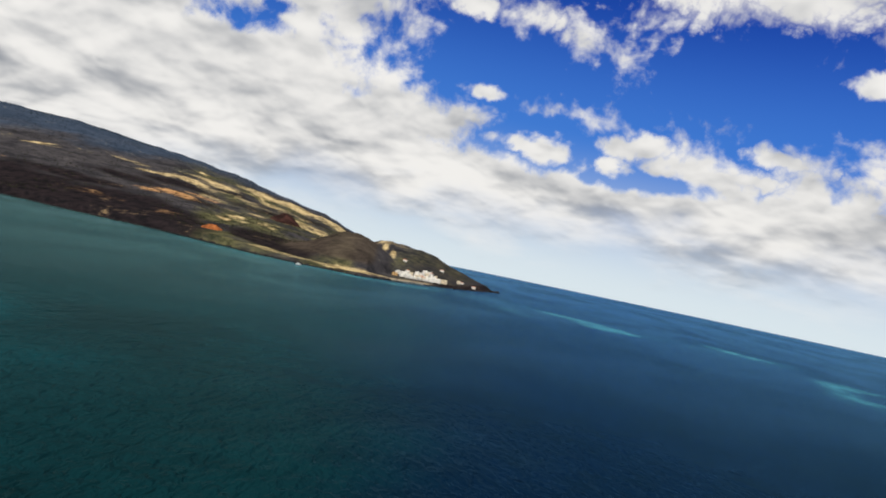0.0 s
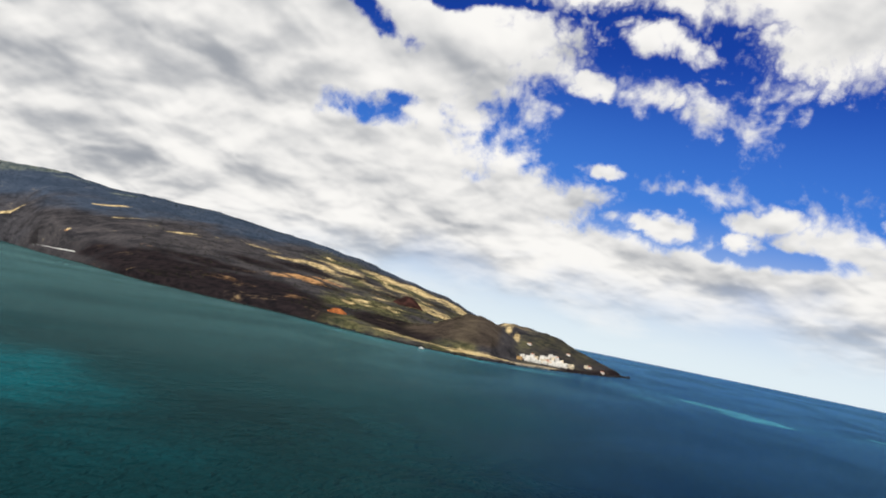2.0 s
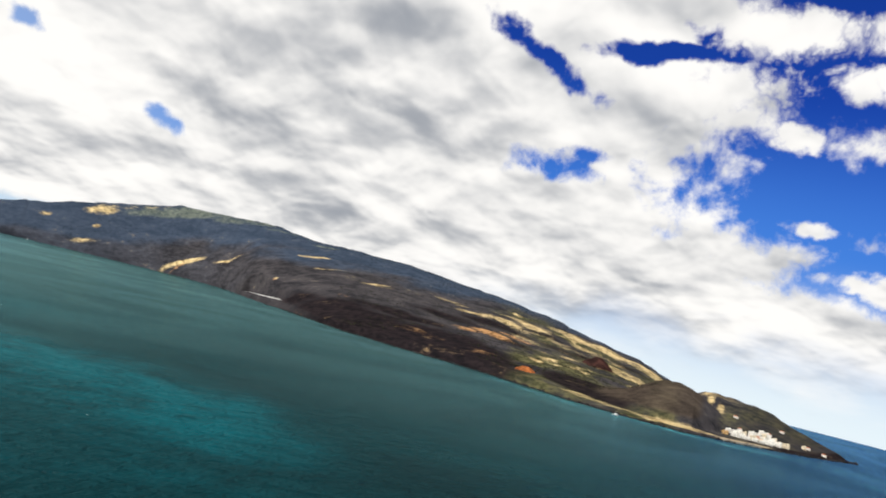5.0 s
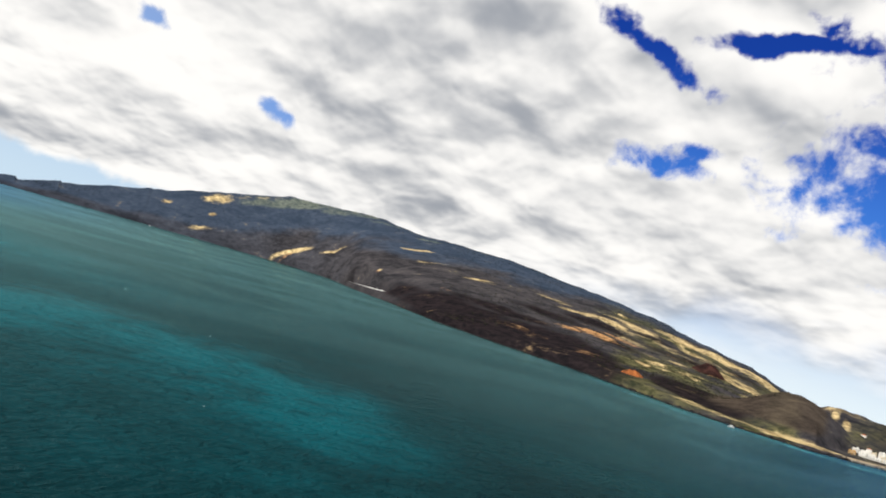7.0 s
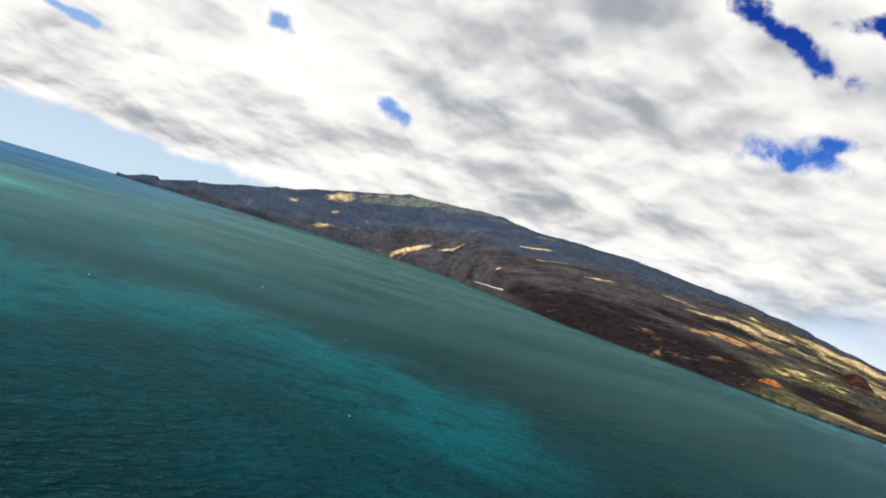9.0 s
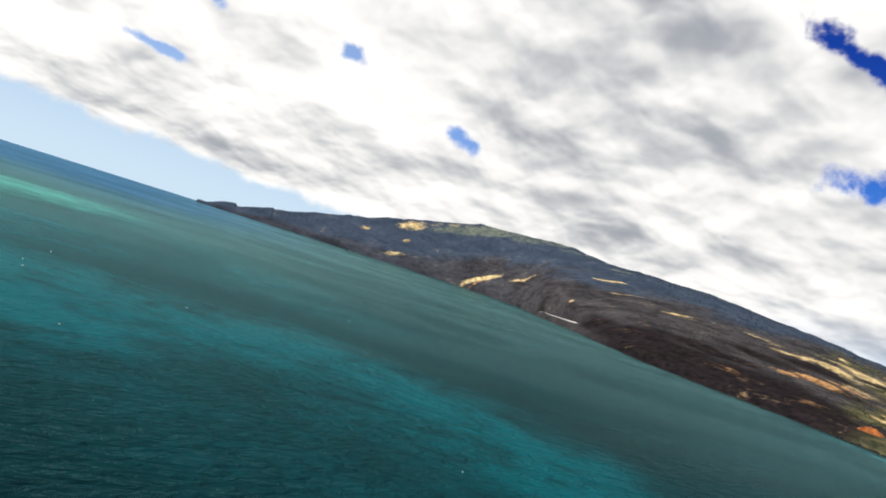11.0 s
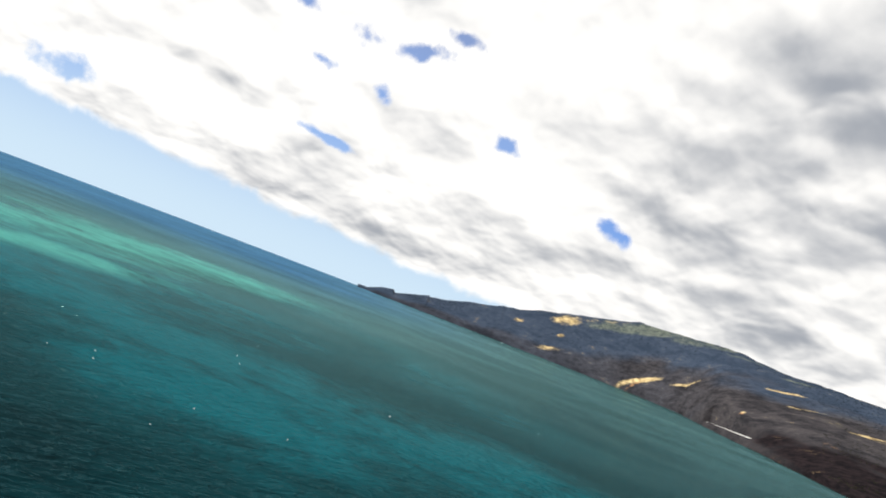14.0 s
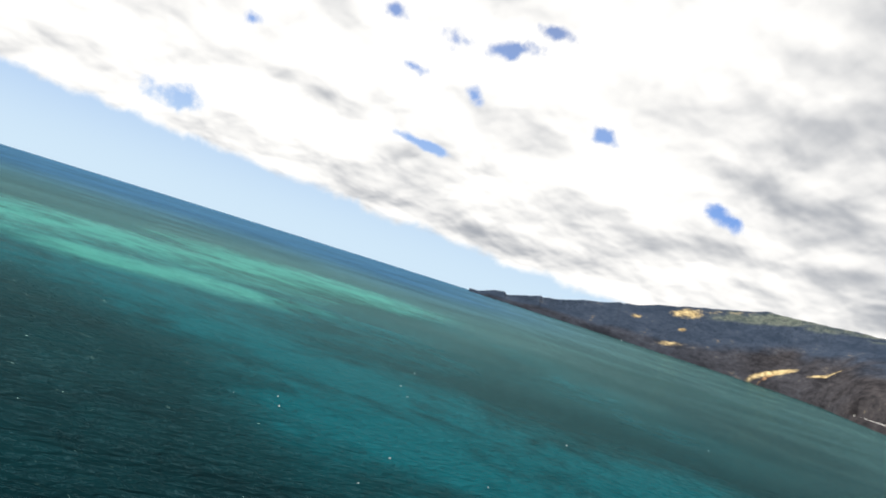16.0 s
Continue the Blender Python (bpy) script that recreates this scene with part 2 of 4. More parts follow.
def sea_material():
    mat, nt, b = material("sea_water", 0.5, 0.0, 0.0)
    b.inputs["IOR"].default_value = 1.333
    p = position(nt)
    plume, mint, deep, shore = attr(nt, "plume"), attr(nt, "mint"), attr(nt, "deep"), attr(nt, "shore")
    n1 = tex(nt, 0.006, 6, 0.55, stretched(nt, p, 1.0, 1.2, 1.0, 60), 0.8)
    n2 = tex(nt, 0.03, 5, 0.6, stretched(nt, p, 1.0, 1.3, 1.0, 60), 0.5)
    n = math_node(nt, "SUBTRACT", math_node(nt, "ADD", math_node(nt, "MULTIPLY", n1, 0.58), math_node(nt, "MULTIPLY", n2, 0.42)), 0.5)
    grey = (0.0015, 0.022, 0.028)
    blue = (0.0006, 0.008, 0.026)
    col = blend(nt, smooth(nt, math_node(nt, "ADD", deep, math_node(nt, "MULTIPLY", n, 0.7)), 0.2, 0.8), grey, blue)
    col = blend(nt, smooth(nt, n, -0.14, 0.14, 0.0, 0.6), col, (0.001, 0.006, 0.009))
    col = blend(nt, smooth(nt, math_node(nt, "MULTIPLY", plume, math_node(nt, "ADD", 1.0, math_node(nt, "MULTIPLY", n, 5.0))), 0.05, 1.1, 0.0, 0.92), col, (0.001, 0.078, 0.100))
    col = blend(nt, smooth(nt, math_node(nt, "MULTIPLY", mint, math_node(nt, "ADD", 1.0, math_node(nt, "MULTIPLY", n, 3.4))), 0.15, 1.2, 0.0, 0.85), col, (0.06, 0.30, 0.25))
    col = blend(nt, smooth(nt, math_node(nt, "MULTIPLY", shore, math_node(nt, "ADD", 1.0, math_node(nt, "MULTIPLY", n, 3.4))), 0.2, 1.0, 0.0, 0.8), col, (0.05, 0.24, 0.27))
    nt.links.new(col, b.inputs["Base Color"])
    def waves(turn):
        """Wind sea with crests along one bearing: short waves on a longer swell."""
        w1 = tex(nt, 0.12, 3, 0.5, stretched(nt, p, 1.0, 1.9, 1.0, turn), 0.5)
        w2 = tex(nt, 0.045, 2, 0.5, stretched(nt, p, 0.9, 2.0, 1.0, turn - 14), 0.4)
        return math_node(nt, "ADD", math_node(nt, "MULTIPLY", w1, 4.2), math_node(nt, "MULTIPLY", w2, 6.0))

    seas = blend(nt, deep, waves(86), waves(118))
    bump(nt, b, seas, 1.0, 1.0)
    normal = b.inputs["Normal"].links[0].from_socket
    gloss = nt.nodes.new("ShaderNodeBsdfGlossy")
    gloss.inputs["Roughness"].default_value = 0.2
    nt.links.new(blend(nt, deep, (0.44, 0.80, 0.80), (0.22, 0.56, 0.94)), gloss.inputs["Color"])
    nt.links.new(normal, gloss.inputs["Normal"])
    fresnel = nt.nodes.new("ShaderNodeFresnel")
    fresnel.inputs["IOR"].default_value = 1.333
    nt.links.new(normal, fresnel.inputs["Normal"])
    calm = nt.nodes.new("ShaderNodeFresnel")
    calm.inputs["IOR"].default_value = 1.333
    both = nt.nodes.new("ShaderNodeMixShader")
    # lanes of smoother and rougher water
    lanes = smooth(nt, tex(nt, 0.0022, 4, 0.55, stretched(nt, p, 1.0, 1.8, 1.0, 75), 0.8), 0.34, 0.66, 0.86, 1.14)
    facets = math_node(nt, "MULTIPLY", math_node(nt, "POWER", fresnel.outputs[0], 1.8), 1.0)
    grazing = math_node(nt, "MULTIPLY", math_node(nt, "POWER", calm.outputs[0], 2.0), 3.2)
    nt.links.new(math_node(nt, "MULTIPLY", math_node(nt, "MULTIPLY", math_node(nt, "ADD", facets, grazing), lanes), SEA_GLOSS), both.inputs[0])
    nt.links.new(b.outputs[0], both.inputs[1])
    nt.links.new(gloss.outputs[0], both.inputs[2])
    nt.links.new(both.outputs[0], nt.nodes["Material Output"].inputs["Surface"])
    return mat


def land_material():
    mat, nt, b = material("volcanic_ground", 0.95, 0.0, 0.0)
    p = position(nt)
    dry, rust, green, pine_haze, heath, beach, ash, lava_shade = (attr(nt, k) for k in ("dry", "rust", "green", "pine_haze", "heath", "beach", "ash", "lava_shade"))
    flow = stretched(nt, p, 1.0, 1.0, 2.0)
    n1 = tex(nt, 0.007, 8, 0.6, flow, 0.6)
    n2 = tex(nt, 0.035, 7, 0.62, flow, 0.4)
    n3 = tex(nt, 0.22, 4, 0.6, p)
    n = math_node(nt, "SUBTRACT", math_node(nt, "ADD", math_node(nt, "MULTIPLY", n1, 0.5), math_node(nt, "ADD", math_node(nt, "MULTIPLY", n2, 0.33), math_node(nt, "MULTIPLY", n3, 0.17))), 0.5)

    def spread(a, k=1.4, lo=0.25, hi=0.75, top=1.0):
        return smooth(nt, math_node(nt, "ADD", a, math_node(nt, "MULTIPLY", n, k)), lo, hi, 0.0, top)

    m1 = smooth(nt, n, -0.14, 0.15)
    m2 = smooth(nt, n2, 0.33, 0.67)
    col = blend(nt, m1, (0.021, 0.021, 0.025), (0.076, 0.070, 0.075))
    # pine green shifted to blue: distance haze put into the base colour
    col = blend(nt, spread(pine_haze, 1.0, 0.15, 0.95), col, blend(nt, m1, (0.028, 0.042, 0.068), (0.054, 0.072, 0.108)))
    col = blend(nt, spread(heath, 1.2, 0.2, 0.9, 0.85), col, blend(nt, m2, (0.075, 0.095, 0.085), (0.18, 0.20, 0.165)))
    col = blend(nt, spread(green, 2.4, 0.15, 0.95, 0.92), col, blend(nt, m2, (0.026, 0.031, 0.016), (0.125, 0.116, 0.056)))
    # near-black of lava, with the cloud shadow on the slopes painted in
    col = blend(nt, spread(lava_shade, 1.4, 0.15, 0.7, 0.97), col, blend(nt, m2, (0.008, 0.0075, 0.009), (0.024, 0.018, 0.020)))
    col = blend(nt, spread(dry, 2.6, 0.2, 0.95), col, blend(nt, m2, (0.22, 0.155, 0.07), (0.74, 0.58, 0.31)))
    col = blend(nt, spread(rust, 2.4, 0.2, 0.9), col, blend(nt, m2, (0.19, 0.10, 0.045), (0.62, 0.35, 0.16)))
    col = blend(nt, smooth(nt, ash, 0.1, 0.8, 0.0, 0.9), col, blend(nt, m1, (0.024, 0.019, 0.017), (0.088, 0.069, 0.053)))
    col = blend(nt, spread(beach, 1.0), col, (0.32, 0.26, 0.18))
    nt.links.new(col, b.inputs["Base Color"])
    bump(nt, b, math_node(nt, "ADD", math_node(nt, "MULTIPLY", n2, 3.0), n3), 0.4, 4.0)
    return mat


def cinder_material(name, dark, light):
    mat, nt, b = material(name, 0.95, 0.0, 0.0)
    p = position(nt)
    n1 = tex(nt, 0.03, 6, 0.6, p, 0.5)
    n2 = tex(nt, 0.3, 5, 0.6, p)
    f = math_node(nt, "ADD", math_node(nt, "MULTIPLY", n1, 0.65), math_node(nt, "MULTIPLY", n2, 0.35))
    nt.links.new(blend(nt, smooth(nt, f, 0.38, 0.62), dark, light), b.inputs["Base Color"])
    bump(nt, b, n2, 0.6, 2.0)
    return mat


SEA, LAND = sea_material(), land_material()


# ======================================================================
# helpers
# ======================================================================
def lattice(ix, iy, seed):
    h = (ix.astype(np.int64) * 374761393 + iy.astype(np.int64) * 668265263 + seed * 982451653) & 0xFFFFFFFF
    h = ((h ^ (h >> 13)) * 1274126177) & 0xFFFFFFFF
    return ((h ^ (h >> 16)) & 0xFFFF) / 65535.0


def value_noise(x, y, seed):
    ix, iy = np.floor(x), np.floor(y)
    fx, fy = x - ix, y - iy
    fx, fy = fx * fx * (3 - 2 * fx), fy * fy * (3 - 2 * fy)
    a, b_ = lattice(ix, iy, seed), lattice(ix + 1, iy, seed)
    c, d = lattice(ix, iy + 1, seed), lattice(ix + 1, iy + 1, seed)
    return (a * (1 - fx) + b_ * fx) * (1 - fy) + (c * (1 - fx) + d * fx) * fy


def fractal(x, y, octaves, seed):
    total, amp, size = 0.0, 0.5, 1.0
    for k in range(octaves):
        total = total + amp * (value_noise(x * size, y * size, seed + k) - 0.5)
        amp, size = amp * 0.5, size * 2.03
    return total          # about -0.5 to 0.5


def step(v, lo, hi):
    u = np.clip((v - lo) / (hi - lo), 0, 1)
    return u * u * (3 - 2 * u)


def spot(az, r):
    """Plan place from the bearing (degrees to the left of +Y) and the distance from the start of the flight."""
    return -math.sin(radians(az)) * r, math.cos(radians(az)) * r


def grid_mesh(name, xs, ys, zs, mat, values=None, wrap=False):
    """A sheet of quads over 2D arrays of coordinates, with float values at its points."""
    rows, cols = xs.shape
    verts = np.stack([xs, ys, zs], -1).reshape(-1, 3)
    i = np.arange(rows * cols).reshape(rows, cols)
    if wrap:
        i = np.concatenate([i, i[:, :1]], 1)
    faces = np.stack([i[:-1, :-1], i[1:, :-1], i[1:, 1:], i[:-1, 1:]], -1).reshape(-1, 4)
    me = bpy.data.meshes.new(name)
    me.vertices.add(len(verts))
    me.vertices.foreach_set("co", verts.astype(np.float32).ravel())
    me.loops.add(faces.size)
    me.loops.foreach_set("vertex_index", faces.astype(np.int32).ravel())
    me.polygons.add(len(faces))
    me.polygons.foreach_set("loop_start", np.arange(0, faces.size, 4, dtype=np.int32))
    me.update(calc_edges=True)
    me.polygons.foreach_set("use_smooth", np.ones(len(faces), bool))
    for key, v in (values or {}).items():
        a = me.attributes.new(key, "FLOAT", "POINT")
        a.data.foreach_set("value", np.asarray(v, np.float32).ravel())
    me.materials.append(mat)
    return new(name, me)


def part(name, bm, mat, parent=None, label=""):
    me = bpy.data.meshes.new(name)
    bm.to_mesh(me)
    bm.free()
    me.materials.append(mat)
    ob = new(name, me)
    ob.parent = parent
    if label:
        tagged(ob, label)
    return ob


# ======================================================================
# the island: bearings, coast, crest
# ======================================================================
# bearing, distance of the shore
SHORE = np.array([(-4.6, 2160), (-4, 2095), (-1.96, 1900), (0.08, 1770), (3.34, 1640), (6.56, 1565), (10.55, 1570), (14.3, 1640), (18.69, 1790), (22.83, 1930), (26.8, 2060),
                  (31, 2260), (33.91, 2600), (35.3, 2820), (36.4, 2960), (37.3, 3110), (38.3, 3310), (39.0, 3540), (40.2, 3860), (41.83, 4060), (45.3, 4290), (49, 4390), (53.17, 4470), (57.27, 4550), (63.5, 4640)], float)
# bearing, elevation of the crest as seen from the start, distance of the crest
CREST = np.array([(-5, -3.0, 2500), (3.75, -1.6, 2700), (5.69, -0.9, 3100), (7.24, 0.0, 3400), (9.57, 0.92, 3600), (12.01, 1.42, 3700), (16.1, 2.36, 3900), (20.36, 3.0, 4100), (24.41, 3.36, 4200),
                  (27.3, 3.68, 4250), (29.8, 3.72, 4300), (34.43, 3.72, 4400), (37.44, 4.05, 4500), (40.97, 3.92, 4600), (44.43, 3.66, 4720), (47.43, 2.98, 4750), (49.42, 2.52, 4760), (53.5, 1.36, 4760),
                  (53.7, 1.42, 4760), (56.2, 0.78, 4760), (59.0, 0.06, 4760), (59.1, 0.19, 4760), (59.5, 0.12, 4760), (61.5, -0.52, 4750), (61.65, -0.36, 4745), (62.3, -0.43, 4740), (62.9, -0.58, 4740), (63.45, -0.74, 4740), (63.6, -1.1, 4740), (64.2, -1.25, 4740)], float)
EYE = 85.0
DOME = (7.2, 1950)          # the ash dome beside the town: bearing, distance
# ends of the greenhouse terrace: x, y, height
GH_A, GH_B = (*spot(35.8, 3000), 28.5), (*spot(38.4, 3490), 16.5)


def shore_at(az):
    return np.interp(az, SHORE[:, 0], SHORE[:, 1])


def crest_at(az):
    e, r = np.interp(az, CREST[:, 0], CREST[:, 1]), np.interp(az, CREST[:, 0], CREST[:, 2])
    e = e + 0.22 * fractal(az * 0.9, az * 0.0 + 3.3, 4, 91) * step(az, 5, 9)
    return r, EYE + r * np.tan(np.radians(e))


def town_hill(x, y):
    """The long hill above the town, falling to the cape, and the dark dome beside it."""
    az, r = np.degrees(np.arctan2(-x, y)), np.hypot(x, y)
    top = np.interp(az, [-4.4, -3.9, -3.2, -1.9, -0.4, 0.8, 1.9, 2.7, 3.4, 4.3, 5.2, 6.5, 9.0], [-6, 0, 14, 27, 43, 61, 73, 78, 80, 82, 80, 60, 10])
    mid = np.interp(az, [-4.4, -3.0, 1.0, 5.6, 11.5], [2120, 2110, 2160, 2230, 2500])
    d = (r - mid) / np.where(r < mid, np.interp(az, [-4.4, -2.4, 0.7, 3.7, 6.6], [60, 150, 300, 420, 450]), 330)
    long_hill = top * np.clip(1 - np.abs(d), 0, 1) ** 0.85
    long_hill = long_hill + 7 * fractal(x / 24, y / 24, 3, 15) * step(long_hill, 30, 60)
    cx, cy = spot(*DOME)
    ux, uy = math.sin(radians(DOME[0])), math.cos(radians(DOME[0]))
    along, across = (x - cx) * -ux + (y - cy) * uy, (x - cx) * uy + (y - cy) * ux
    ridge = np.interp(across, [-260, -180, -110, -70, -46, -20, 0, 20, 38, 62, 95, 126, 175], [0, 20, 44, 62, 76, 84, 86, 83, 76, 66, 47, 29, 0])
    front = np.interp(across, [40, 110], [290, 130])
    dome = ridge * np.clip(1 - (along / np.where(along < 0, front, 380)) ** 2, 0, 1)
    dome = dome * (1 + 0.16 * fractal(x / 60, y / 60, 4, 17))
    return np.maximum(long_hill, dome)


def height(x, y, rough=True):
    az, r = np.degrees(np.arctan2(-x, y)), np.hypot(x, y)
    rc = shore_at(az)
    if rough:
        rc = rc + 40 * fractal(x / 90, y / 90, 4, 11)
    rr, zr = crest_at(az)
    cliff = np.interp(az, [-5, -1, 2, 10, 13, 20, 30, 36, 45, 64], [2, 3, 5, 5, 9, 22, 20, 14, 18, 16])
    s = np.clip((r - shore_at(az)) / np.maximum(rr - shore_at(az), 50), 0, 1)
    power = np.interp(az, [-5, 5, 12, 30, 38, 64], [1.6, 1.6, 1.25, 1.12, 0.95, 0.85])
    z = cliff * np.clip((r - rc) / 22, 0, 1) ** 0.7 + np.maximum(zr - cliff, 0) * s ** power
    z = np.where(r > rr, z - (r - rr) * 0.55, z)
    z = np.maximum(z, np.where(r > rc, town_hill(x, y), -50) * np.clip((r - rc) / 60, 0, 1))
    z = np.where(r < rc, (r - rc) * 0.35, z)
    tongue = shore_at(az) + np.interp(az, [-4.6, -3.9, -2.6], [-30, 45, 420])
    z = np.where((az < -2.6) & (r > tongue), z - (r - tongue) * 0.25, z)
    fx, fy = GH_B[0] - GH_A[0], GH_B[1] - GH_A[1]
    t = ((x - GH_A[0]) * fx + (y - GH_A[1]) * fy) / (fx * fx + fy * fy)
    off = np.hypot(x - GH_A[0] - np.clip(t, 0, 1) * fx, y - GH_A[1] - np.clip(t, 0, 1) * fy)
    flat = step(off, 48, 20)
    if rough:
        k = np.clip(z / 60, 0, 1)
        z = z + k * (26 * fractal(x / 260, y / 260, 5, 3) * np.clip(s * 2.2, 0.25, 1) * np.clip((rr - r) / 300, 0.25, 1) + 7 * fractal(x / 45, y / 45, 4, 7))
    return z * (1 - flat) + flat * (GH_A[2] + np.clip(t, 0, 1) * (GH_B[2] - GH_A[2]))

# patches of cover: bearing, distance, half width (m), half depth (m), weight, skew
DRY = [
    (49.2, 4700, 68, 34, 0.95, 0.0), (52.4, 4648, 22, 16, 0.75, 0.0), (49.2, 4566, 18, 14, 0.8, 0.0), (49.7, 4455, 58, 13, 0.75, 0.0), (46.6, 4715, 110, 12, 0.55, 0.0), (4.75, 2110, 9, 60, 0.95, -0.3), (4.1, 2025, 8, 50, 0.85, -0.3),
    (43.2, 4222, 82, 13, 0.95, -0.2), (40.3, 4075, 56, 10, 0.85, -0.75), (34.3, 3876, 62, 15, 1.0, 0.16), (33.2, 3542, 58, 13, 1.0, 0.15), (29.4, 3287, 56, 24, 1.0, 0.0), (28.5, 3240, 30, 12, 0.8, 0.1), (36.6, 3345, 8, 9, 0.6, 0.0),
]
RUST = [(43.6, 4200, 34, 9, 0.5, 0.2), (36.7, 3330, 8, 8, 0.6, 0.0)]
# pale green heath along the crest: bearing, distance, half width (m), half depth (m), weight, skew
HEATH = [(46.6, 4690, 100, 40, 1.1, 0.0), (43.4, 4650, 210, 46, 1.2, -0.12), (39.6, 4530, 160, 46, 0.9, -0.2), (33.6, 4230, 70, 26, 0.9, 0.0), (36.5, 4400, 130, 26, 0.7, 0.0)]
# strips along the slope: bearing, share of the way from shore to crest, half widths of both, weight
DRY_STRIPS = [
    (21.6, 0.525, 1.4, 0.024, 1.0), (19.6, 0.545, 1.8, 0.036, 1.1), (17.4, 0.635, 1.5, 0.032, 1.0), (14.2, 0.77, 1.6, 0.045, 1.05), (11.4, 0.80, 1.9, 0.05, 1.0), (8.9, 0.81, 1.2, 0.06, 0.9),
    (18.1, 0.42, 1.1, 0.022, 0.5), (14.2, 0.37, 0.6, 0.018, 0.8), (16.8, 0.22, 0.35, 0.014, 0.8), (14.6, 0.57, 1.4, 0.028, 0.6), (12.8, 0.64, 1.4, 0.03, 0.6), 
    (10.4, 0.50, 1.5, 0.05, 0.65), (8.9, 0.36, 1.2, 0.05, 0.55), (23.6, 0.61, 1.2, 0.014, 0.45), (24.5, 0.70, 1.5, 0.02, 0.3),
]
RUST_STRIPS = [(22.3, 0.285, 0.9, 0.014, 0.8), (20.3, 0.315, 1.4, 0.022, 1.05), (18.4, 0.38, 1.1, 0.018, 0.85), (12.1, 0.43, 0.45, 0.03, 0.95), (26.5, 0.13, 2.5, 0.015, 0.25), (20.6, 0.10, 1.2, 0.02, 0.3), (31.6, 0.27, 0.7, 0.01, 0.4)]
# dark lava by the shore, and bands of painted cloud shadow further along
LAVA_SHADE_STRIPS = [
    (24.5, 0.07, 5.0, 0.10, 1.3), (30.5, 0.10, 4.2, 0.10, 1.2), (27.5, 0.24, 3.5, 0.035, 0.7), (21.5, 0.12, 1.6, 0.07, 1.0), (12.4, 0.12, 2.8, 0.06, 1.5), (16.3, 0.585, 1.2, 0.020, 0.7), (20.5, 0.45, 2.4, 0.032, 0.7), (15.3, 0.46, 1.8, 0.03, 0.5), (10.4, 0.67, 1.4, 0.035, 0.5),
    (23.5, 0.38, 2.6, 0.04, 0.7), (18.6, 0.30, 1.6, 0.03, 0.6), (13.4, 0.50, 1.2, 0.02, 0.7), (16.2, 0.13, 1.5, 0.02, 0.6),
]


def strips(az, s, table):
    total = np.zeros_like(az + s)
    for a0, s0, ha, hs, weight in table:
        q = np.sqrt(((az - a0) / ha) ** 2 + ((s - s0) / hs) ** 2)
        total = np.maximum(total, weight * np.clip((1.8 - q) / 1.25, 0, 1))
    return total


def patches(x, y, table):
    total = np.zeros_like(x)
    for az, r, wide, deep, weight, skew in table:
        cx, cy = spot(az, r)
        ux, uy = math.sin(radians(az)), math.cos(radians(az))
        along, across = (x - cx) * -ux + (y - cy) * uy, (x - cx) * uy + (y - cy) * ux
        along = along - across * skew
        q = np.sqrt((along / deep) ** 2 + (across / wide) ** 2)
        total = np.maximum(total, weight * np.clip((1.75 - q) / 1.2, 0, 1))
    return total


